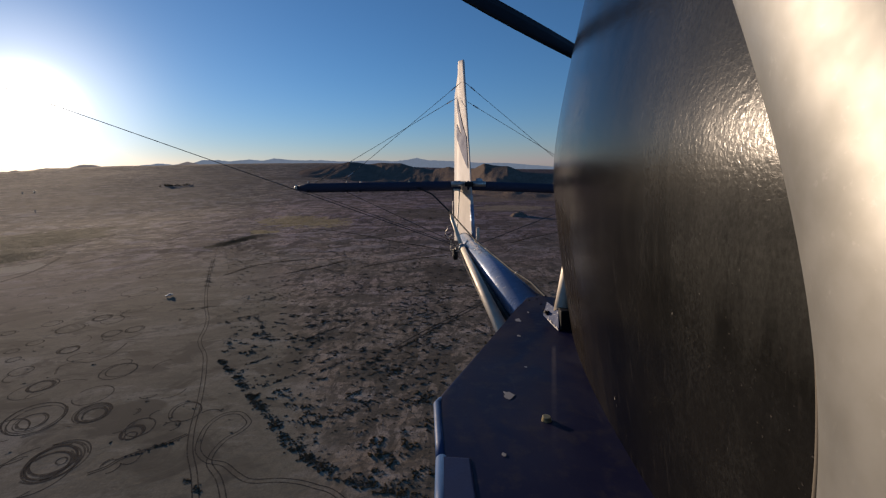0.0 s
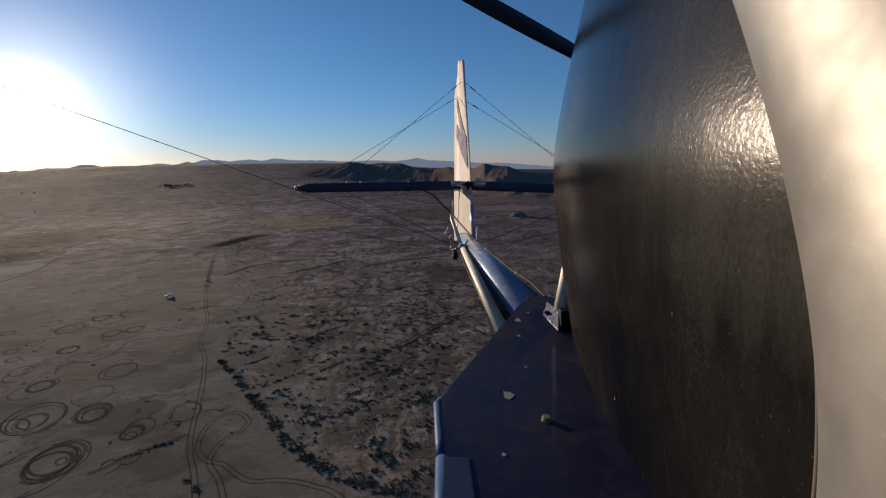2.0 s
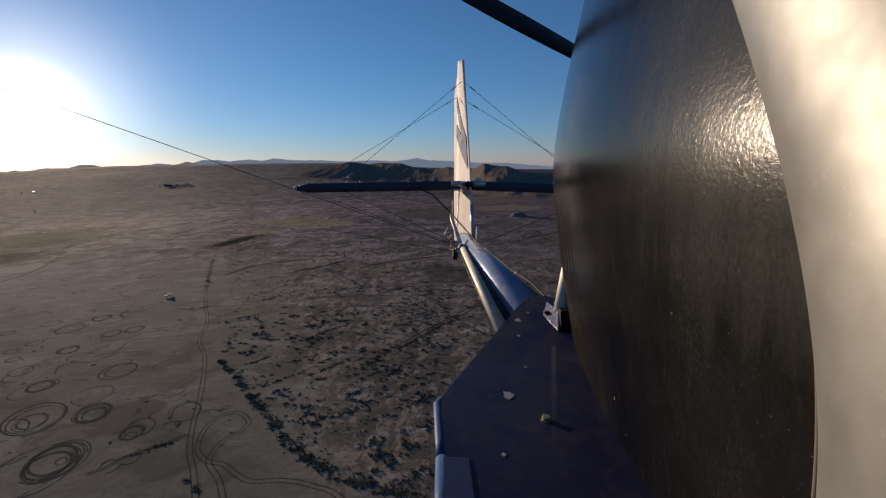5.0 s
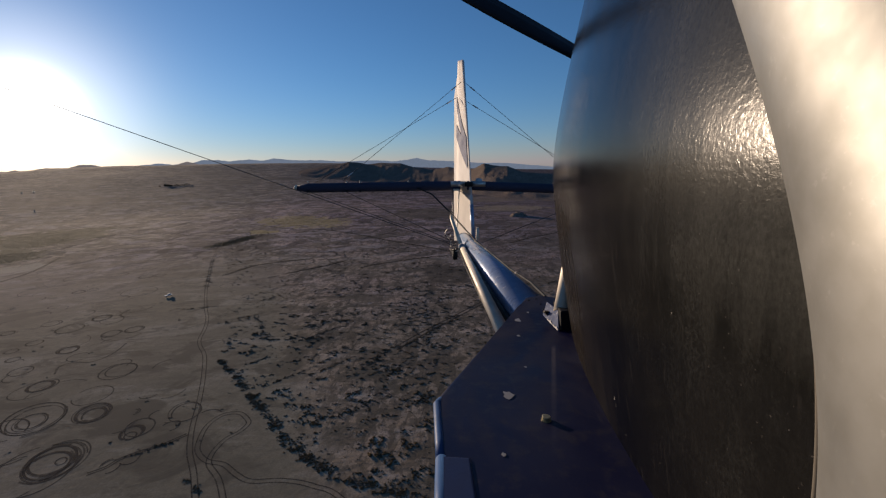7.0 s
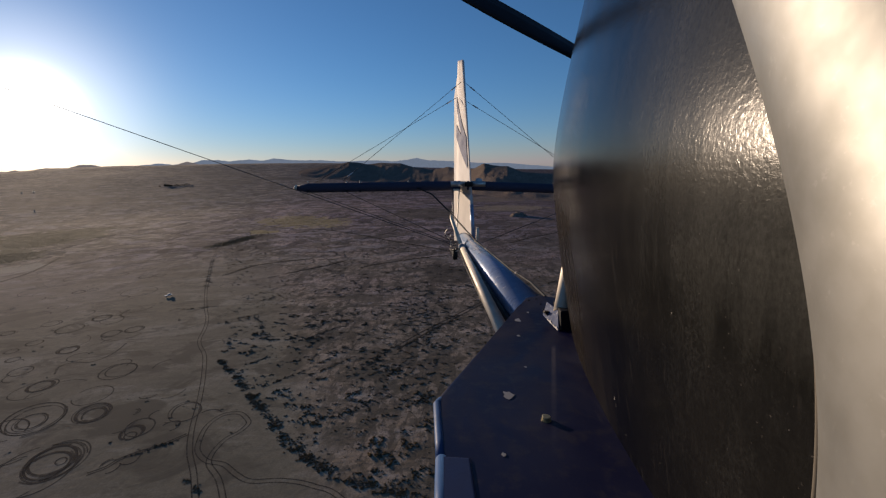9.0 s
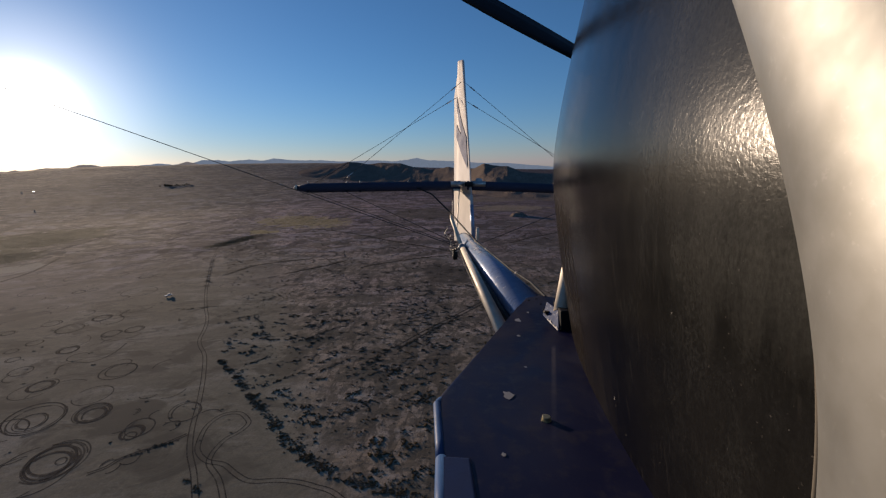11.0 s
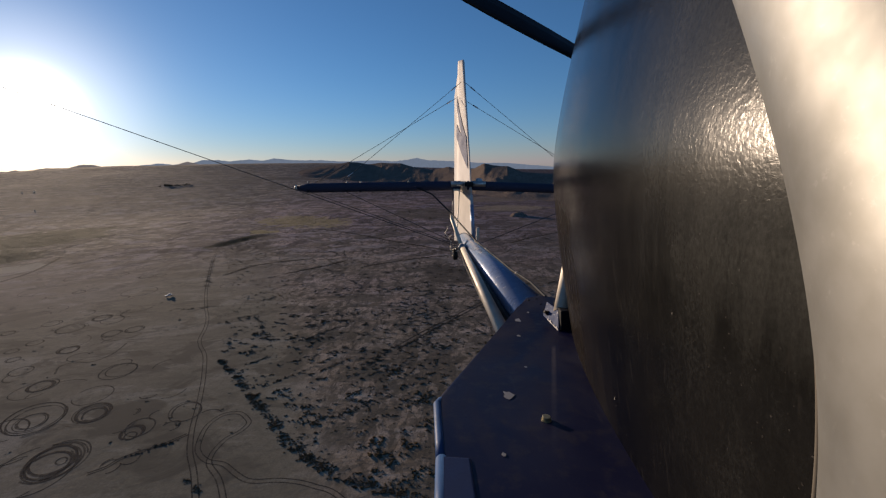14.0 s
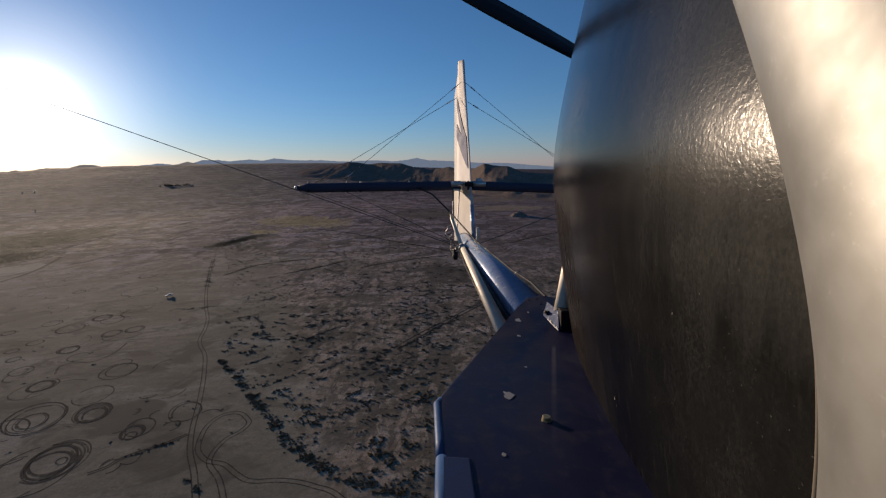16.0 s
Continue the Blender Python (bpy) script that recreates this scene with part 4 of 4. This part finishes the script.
# angle bracket and strut
bracket = part("bracket", slab(bmesh.new(), [(0.2357, 0.8796, -0.3081), (0.2458, 0.8236, -0.3078), (0.2360, 0.7793, -0.3377), (0.2236, 0.8622, -0.3340)], (0.0030, 0.0006, -0.0018), 0.0006, 1), BRACKET, plane, "bluish painted angle bracket with chipped paint")
flake = random.Random(8)
low, low_end, inward = Vector((0.2236, 0.8622, -0.3340)), Vector((0.2360, 0.7793, -0.3377)), Vector((0.0105, 0.0180, 0.0270))
edge_pts = [low.lerp(low_end, f) for f in (0.30, 0.98)] + [low.lerp(low_end, f) + inward * flake.uniform(0.03, 0.17) for f in (0.98, 0.86, 0.80, 0.72, 0.66, 0.58, 0.50, 0.42, 0.34)]
part("paint_chip", slab(bmesh.new(), [p + Vector((-0.0008, -0.0004, 0.0006)) for p in edge_pts], (-0.0003, -0.0001, 0.0002)), CHIP, bracket, "pale bare edge where paint has flaked")
part("bracket_bolt", lathe(bmesh.new(), (0.2305, 0.851, -0.325), (-0.85, -0.15, 0.5), [(0, 0.0055), (0.003, 0.0055), (0.003, 0.0035), (0.009, 0.0035)], 12), BLACK, bracket, "dark hex bolt")
part("strut_foot_block", slab(bmesh.new(), [(0.242, 0.785, -0.341), (0.295, 0.785, -0.341), (0.305, 0.875, -0.349), (0.252, 0.875, -0.349)], (0, 0.008, 0.042), 0.003, 2), BLACK, plane, "black block at the foot of the strut")
part("strut", tube(bmesh.new(), [(0.254, 0.828, -0.312), (0.303, 0.942, -0.233), (0.374, 1.108, -0.077)], 0.0165, 20), ALLOY, plane, "dull aluminium bracing strut", True)

# fin and rudder
fin_le = [(0.244, 3.50, -0.26), (0.230, 3.72, 0.20), (0.212, 4.00, 0.70), (0.203, 4.13, 0.985)]


def fin_point(z, t, side):
    """On the fin's skin: height, share of the chord from the front edge, and -1 or 1 for the face."""
    xl, yl = fin_le[-1][:2]
    for (xa, ya, za), (xb, yb, zb) in zip(fin_le, fin_le[1:]):
        if za <= z <= zb:
            f = (z - za) / (zb - za)
            xl, yl = xa + (xb - xa) * f, ya + (yb - ya) * f
            break
    tip = max(0.0, (z - 0.93) / 0.055)
    yl += 0.06 * tip ** 3
    half = 0.0115 * math.sqrt(min(1.0, t / 0.07)) * (1 - 0.6 * t) * math.sqrt(max(0.02, 1 - tip * tip))
    return (xl + 0.008 + (0.146 + 0.012 * z - xl) * t + side * half, yl + (4.25 - yl) * t, z)


def fin_skin():
    bm, rows = bmesh.new(), []
    shares = (0.0, 0.012, 0.035, 0.07, 0.15, 0.4, 0.7, 1.0)
    for i in range(31):
        z = -0.26 + 1.19 * i / 24 if i < 25 else 0.93 + 0.055 * (i - 24) / 6
        ring = [fin_point(z, t, -1) for t in shares] + [fin_point(z, t, 1) for t in shares[:0:-1]]
        rows.append([bm.verts.new(p) for p in ring])
    n = len(rows[0])
    for a, b in zip(rows, rows[1:]):
        for j in range(n):
            bm.faces.new((a[j], a[(j + 1) % n], b[(j + 1) % n], b[j]))
    bm.faces.new(rows[0][::-1])
    bm.faces.new(rows[-1])
    return bm


fin = part("fin", fin_skin(), WHITE, plane, "off-white fabric fin with grey-blue stripes", True)
part("lower_fin", slab(bmesh.new(), [(0.258, 3.42, -0.64), (0.236, 3.50, -0.258), (0.120, 4.25, -0.258), (0.120, 4.25, -0.80)], (0.026, 0.006, 0), 0.010, 3), WHITE, plane, "off-white panel between fin and boom")
part("rudder", slab(bmesh.new(), [(0.160, 4.27, -0.55), (0.165, 4.27, 0.90), (0.138, 4.62, 0.72), (0.134, 4.70, -0.45)], (0.022, 0.0, 0.0), 0.008, 2), WHITE, plane, "off-white fabric rudder")



def fin_stripe(z0, z1, width):
    """A curved band that falls from the rear edge to the front edge."""
    verts, faces = [], []
    for i in range(21):
        f = i / 20
        z, t = z0 + (z1 - z0) * f ** 0.95, 1 - 0.94 * f
        for q in range(4):
            x, y, h = fin_point(z + width * (0.7 + 0.5 * f) * q / 3, t, -1)
            verts.append((x - 0.006, y, h))
    for i in range(20):
        for q in range(3):
            a = 4 * i + q
            faces.append((a, a + 1, a + 5, a + 4))
    ob = link("stripe", verts, faces, STRIPE, fin)
    return tagged(ob, "grey-blue painted stripe")


for z0, z1, width in ((0.57, 0.06, 0.15), (0.27, -0.04, 0.18)):
    fin_stripe(z0, z1, width)

# tailplane
def stab(side):
    root, tip = 0.19 + 0.03 * side, 0.19 + 1.50 * side
    bm = bmesh.new()
    rows = []
    for i in range(13):
        f = i / 12
        x = root + (tip - root) * f
        sweep = 0.05 * f + (0.10 * max(0, f - 0.9) / 0.1) ** 1.5
        zc = -0.184 - (0.014 * f if side < 0 else 0.068 * f)
        chord = 0.78 - 0.30 * f ** 3
        th = 0.041 * (1 - 0.5 * max(0, f - 0.92) / 0.08)
        rows.append([bm.verts.new((x, 3.56 + sweep + chord * c, zc + th * h)) for c, h in ((0, 0), (0.012, 0.7), (0.05, 1.0), (0.3, 0.75), (1.0, 0.0), (0.3, -0.75), (0.05, -1.0), (0.012, -0.7))])
    for a, b in zip(rows, rows[1:]):
        for j in range(8):
            bm.faces.new((a[j], a[(j + 1) % 8], b[(j + 1) % 8], b[j]))
    bm.faces.new(rows[0])
    bm.faces.new(rows[-1][::-1])
    ob = part("tailplane", bm, BLUE_CLOTH, plane, "dark blue fabric-covered tailplane half", True)
    part("tip_cap", lathe(bmesh.new(), (tip - 0.02 * side, 3.64, -0.192 if side < 0 else -0.246), (side, 0, 0), [(0, 0.024), (0.012, 0.022), (0.022, 0.013), (0.025, 0.003)], 12), ALLOY, ob, "bare metal tip cap", True)
    return ob


stab(-1)
stab(1)

for x in (-0.30, -0.72, -0.84, -1.18):
    part("tailplane_fitting", slab(bmesh.new(), [(x - 0.012, 3.585, -0.232), (x + 0.012, 3.585, -0.232), (x + 0.012, 3.61, -0.232), (x - 0.012, 3.61, -0.232)], (0, 0, 0.018), 0.003, 1), BLACK, plane)
    part("tailplane_bolt", lathe(bmesh.new(), (x + 0.005, 3.60, -0.150), (0, 0, 1), [(0, 0.008), (0.010, 0.008), (0.012, 0.004)], 10), BARE, plane)

# bracing cables
def cable(pts, r=0.0022, name="bracing_cable", label="", material=None):
    return part(name, tube(bmesh.new(), pts, r, 6), material or WIRE, plane, label)


def turnbuckle(a, b, at=0.06, length=0.07):
    a, b = Vector(a), Vector(b)
    d = (b - a).normalized()
    p = a + d * at
    lathe_bm = lathe(bmesh.new(), p, d, [(0, 0.002), (0.01, 0.0055), (length - 0.01, 0.0055), (length, 0.002)], 8)
    part("turnbuckle", lathe_bm, BARE, plane, "steel turnbuckle", True)


for a, b in (((0.188, 4.05, 0.755), (-0.887, 3.671, -0.140)), ((0.150, 4.18, 0.636), (-1.193, 3.704, -0.180)), ((0.222, 4.05, 0.750), (1.281, 3.661, -0.185)), ((0.235, 3.95, 0.565), (1.488, 3.695, -0.215))):
    cable([a, b])
    turnbuckle(a, b)
turnbuckle((-0.887, 3.671, -0.140), (0.188, 4.05, 0.755), 0.05)
cable([(-3.265, 3.189, 0.592), (0.11, 3.43, -0.69)], 0.003)
cable([(-1.194, 3.632, -0.225), (0.100, 3.356, -0.658)])
cable([(-0.848, 3.629, -0.235), (0.100, 3.380, -0.650)])
cable([(1.57, 3.632, -0.225), (0.23, 3.356, -0.690)])
ctl = [Vector(p) for p in ((-0.251, 3.637, -0.194), (-0.20, 3.56, -0.205), (-0.086, 3.422, -0.245), (0.050, 3.094, -0.351), (0.142, 2.772, -0.425), (0.214, 2.458, -0.476), (0.246, 2.19, -0.465), (0.2785, 1.6, -0.4237), (0.2915, 1.3, -0.3877), (0.2900, 1.10, -0.3710))]
cable(ctl, [0.0065] * 4 + [0.0050, 0.0048, 0.0046, 0.0044, 0.0042, 0.0040], "control_cable", "black sheathed control cable", BLACK)

for a, b, f in ((ctl[5], ctl[6], 0.15), (ctl[5], ctl[6], 0.85), (ctl[7], ctl[8], 0.3)):
    p, d = a.lerp(b, f), (b - a).normalized()
    part("cable_tie", tube(bmesh.new(), [p - d * 0.004, p + d * 0.004], 0.0058, 10), WHITE, plane, "small white cable tie")
cable([(0.118, 2.86, -0.596), (0.119, 2.55, -0.572), (0.116, 2.1, -0.528), (0.126, 1.5, -0.468), (0.134, 1.05, -0.425)], 0.0028, "control_wire", "thin dark control wire under the tube", BLACK)

# tail fittings
part("clamp", tube(bmesh.new(), [(0.1375, 2.757, -0.574), (0.1368, 2.876, -0.584)], 0.024, 20), ALLOY, plane, "aluminium pipe clamp", True)
part("clamp_arm", tube(bmesh.new(), [(0.137, 2.82, -0.578), (0.185, 2.95, -0.568)], 0.011, 12), ALLOY, plane)
part("steering_link", tube(bmesh.new(), [(0.1365, 2.88, -0.584), (0.079, 3.429, -0.457), (0.070, 3.45, -0.42)], [0.016, 0.015, 0.006], 16), ALLOY, plane, "aluminium steering link rod", True)
part("link_wire", tube(bmesh.new(), [(0.085, 3.44, -0.43), (0.09, 3.55, -0.22)], 0.003, 6), WIRE, plane)
part("stay", tube(bmesh.new(), [(0.118, 3.42, -0.60), (0.150, 3.60, -0.22)], 0.005, 8), ALLOY, plane)
part("hinge_bracket", slab(bmesh.new(), [(0.095, 3.55, -0.228), (0.150, 3.55, -0.228), (0.150, 3.60, -0.228), (0.095, 3.60, -0.228)], (0, 0, 0.018), 0.004, 2), ALLOY, plane)
part("root_sleeve", tube(bmesh.new(), [(0.075, 3.575, -0.172), (0.205, 3.575, -0.168)], 0.024, 16), BARE, plane, "dull metal sleeve at the tailplane root", True)
part("root_sleeve", tube(bmesh.new(), [(0.245, 3.57, -0.168), (0.375, 3.57, -0.172)], 0.024, 16), BARE, plane, "dull metal sleeve at the tailplane root", True)
part("root_joint", tube(bmesh.new(), [(0.195, 3.53, -0.170), (0.262, 3.53, -0.170)], 0.021, 16), BLACK, plane, "", True)
part("inspection_disc", lathe(bmesh.new(), (0.326, 3.66, -0.150), (0.1, -0.3, 0.9), [(0, 0.028), (0.006, 0.032), (0.018, 0.028), (0.024, 0.012)], 20), WHITE, plane, "small white plastic dome", True)
rng_w = random.Random(5)
for i in range(9):
    x, z = 0.070 + 0.010 * i, -0.52 - 0.026 * i
    pts = [(x - 0.05 * math.sin(math.pi * t) * rng_w.uniform(0.6, 1.4), 3.40 + 0.03 * rng_w.uniform(-1, 1), z - 0.09 * t + 0.02 * rng_w.uniform(-1, 1)) for t in [j / 6 for j in range(7)]]
    part("loose_wire", tube(bmesh.new(), pts, 0.0025, 6), BLACK if i % 2 else ALLOY, plane)

part("clamp_arm", tube(bmesh.new(), [(0.205, 2.99, -0.575), (0.235, 2.90, -0.560), (0.246, 2.84, -0.520), (0.247, 2.83, -0.44)], 0.010, 12), ALLOY, plane, "bent aluminium brace on the boom", True)
part("fin_tube", tube(bmesh.new(), [(0.262, 3.40, -0.63), (0.250, 3.48, -0.34)], 0.016, 16), BOOM, plane, "blue-grey tube at the foot of the fin", True)
for f, r in ((0.0, 0.030), (0.45, 0.024), (0.8, 0.028)):
    q = Vector((0.1370, 2.80 - 0.10 * f, -0.578 + 0.02 * f))
    part("hose_clip", tube(bmesh.new(), [q, q + Vector((0, 0.014, -0.0013))], r, 20), BARE, plane, "steel hose clip round the tube", True)

# tail wheel
part("tail_wheel", lathe(bmesh.new(), (0.085, 3.44, -0.765), (1, 0, 0), [(0, 0.03), (0.006, 0.048), (0.02, 0.052), (0.038, 0.048), (0.044, 0.03)], 20), BLACK, plane, "small black rubber tail wheel", True)

# propeller
HUB = Vector((0.86, 1.40, 0.132))


def blade(side):
    d = Vector((-0.894, 0, 0.447)) * side
    w = Vector((0.447, 0, 0.894)) * side
    bm = bmesh.new()
    rows = []
    for i in range(15):
        f = i / 14
        r = 0.06 + 1.25 * f
        chord = (0.07 + 0.05 * math.sin(math.pi * min(1, f * 1.15)) - 0.04 * f) * (1 if f < 0.93 else 0.55)
        tw = radians(62 - 44 * f)
        c, s = math.cos(tw), math.sin(tw)
        row = []
        for u, h in ((-0.5, 0), (-0.3, 0.09), (0.1, 0.10), (0.5, 0.0), (0.1, -0.04), (-0.3, -0.05)):
            a, b = u * chord, h * chord
            row.append(bm.verts.new(HUB + d * r + w * (a * c - b * s) + Vector((0, 1, 0)) * (a * s + b * c)))
        rows.append(row)
    for a, b in zip(rows, rows[1:]):
        for j in range(6):
            bm.faces.new((a[j], a[(j + 1) % 6], b[(j + 1) % 6], b[j]))
    bm.faces.new(rows[0])
    bm.faces.new(rows[-1][::-1])
    return bm


prop = part("propeller_hub", lathe(bmesh.new(), HUB + Vector((0, -0.06, 0)), (0, 1, 0), [(0, 0.07), (0.08, 0.07), (0.10, 0.05), (0.14, 0.01)], 24), BARE, plane, "", True)
part("propeller_blade", blade(1), PROP, prop, "black-painted propeller blade", True)
part("propeller_blade", blade(-1), PROP, prop, "black-painted propeller blade", True)


# ---- far things on the flat ----
def pickup(x, y, turn):
    car = tagged(new("pickup_truck"), "pale dusty pickup truck parked on the playa", "truck")
    car.matrix_world = pose(x, y, 0.35, 0, 0, turn)
    body = mat_paint("dusty_white_paint", (0.55, 0.53, 0.50), 0.4, scale=3)
    glass = mat_paint("dark_glass", (0.02, 0.025, 0.03), 0.1, scale=3)
    part("body", slab(bmesh.new(), [(-2.7, -0.95, 0.45), (2.7, -0.95, 0.45), (2.7, 0.95, 0.45), (-2.7, 0.95, 0.45)], (0, 0, 0.65), 0.12, 2), body, car)
    cab = part("cab", slab(bmesh.new(), [(-0.4, -0.85, 1.05), (1.5, -0.85, 1.05), (1.5, 0.85, 1.05), (-0.4, 0.85, 1.05)], (0, 0, 0.75), 0.18, 2), body, car)
    for yy in (-0.86, 0.86):
        part("side_window", slab(bmesh.new(), [(-0.15, yy - 0.01, 1.22), (1.25, yy - 0.01, 1.22), (1.1, yy - 0.01, 1.62), (-0.1, yy - 0.01, 1.62)], (0, 0.02, 0)), glass, cab)
    part("windscreen", slab(bmesh.new(), [(1.495, -0.65, 1.2), (1.495, 0.65, 1.2), (1.495, 0.6, 1.62), (1.495, -0.6, 1.62)], (0.02, 0, 0)), glass, cab)
    for xx in (-1.7, 1.75):
        for yy in (-0.98, 0.76):
            part("wheel", lathe(bmesh.new(), (xx, yy, 0.38), (0, 1, 0), [(0, 0.3), (0.03, 0.38), (0.19, 0.38), (0.22, 0.3)], 16), BLACK, car)
    return car


pickup(-225, 318, 60)


def far_tree(x, y, h, seed):
    rng = random.Random(seed)
    tree = tagged(new("tree"), "dark distant desert tree in a shelter belt", "tree", "trees of a shelter belt")
    tree.location = (x, y, ground_z(x, y))
    part("trunk", tube(bmesh.new(), [(0, 0, -8), (0.3, 0, h * 0.3), (0, 0.2, h * 0.7)], [0.5, 0.35, 0.1], 6), BLACK, tree)
    verts, faces = [], []
    for _ in range(26):
        a, r = rng.uniform(0, 6.28), rng.uniform(0, h * 0.55)
        lump_v, lump_f = [], []
        clump(rng, r * math.cos(a), r * math.sin(a), h * 0.45, h * 0.3, lump_v, lump_f)
        lift, base = rng.uniform(0.05, 0.7) * h, len(verts)
        verts += [(p[0], p[1], p[2] + lift) for p in lump_v]
        faces += [tuple(i + base for i in f) for f in lump_f]
    link("crown", verts, faces, SCRUB, tree)
    return tree


for i in range(17):
    rt = random.Random(300 + i)
    far_tree(-1180 + 5.4 * i + rt.uniform(-9, 9), 1735 + 2.5 * i + rt.uniform(-30, 30), rt.uniform(5, 10), 300 + i)


def shed(x, y, w, turn):
    """A small flat-roofed desert building."""
    house = tagged(new("shed"), "small pale shed far out on the flat", "shed", "sheds on the flat")
    house.matrix_world = pose(x, y, ground_z(x, y), 0, 0, turn)
    part("wall", slab(bmesh.new(), [(-w, -w / 2, -2), (w, -w / 2, -2), (w, w / 2, -2), (-w, w / 2, -2)], (0, 0, 5), 0.05, 1), WHITE, house)
    part("roof", slab(bmesh.new(), [(-w - 0.4, -w / 2 - 0.4, 3), (w + 0.4, -w / 2 - 0.4, 3), (w + 0.4, w / 2 + 0.4, 3), (-w - 0.4, w / 2 + 0.4, 3)], (0, 0, 0.4), 0.05, 1), BARE, house, "bare metal roof")
    part("door", slab(bmesh.new(), [(-0.5, -w / 2 - 0.05, 0), (0.5, -w / 2 - 0.05, 0), (0.5, -w / 2 - 0.05, 2.05), (-0.5, -w / 2 - 0.05, 2.05)], (0, 0.1, 0)), BLACK, house)


for i, (x, y) in enumerate([(-1046, 1047), (-1530, 1500), (-1515, 1530)]):
    shed(x, y, (1.2, 1.8, 2.2)[i], 30 * i)
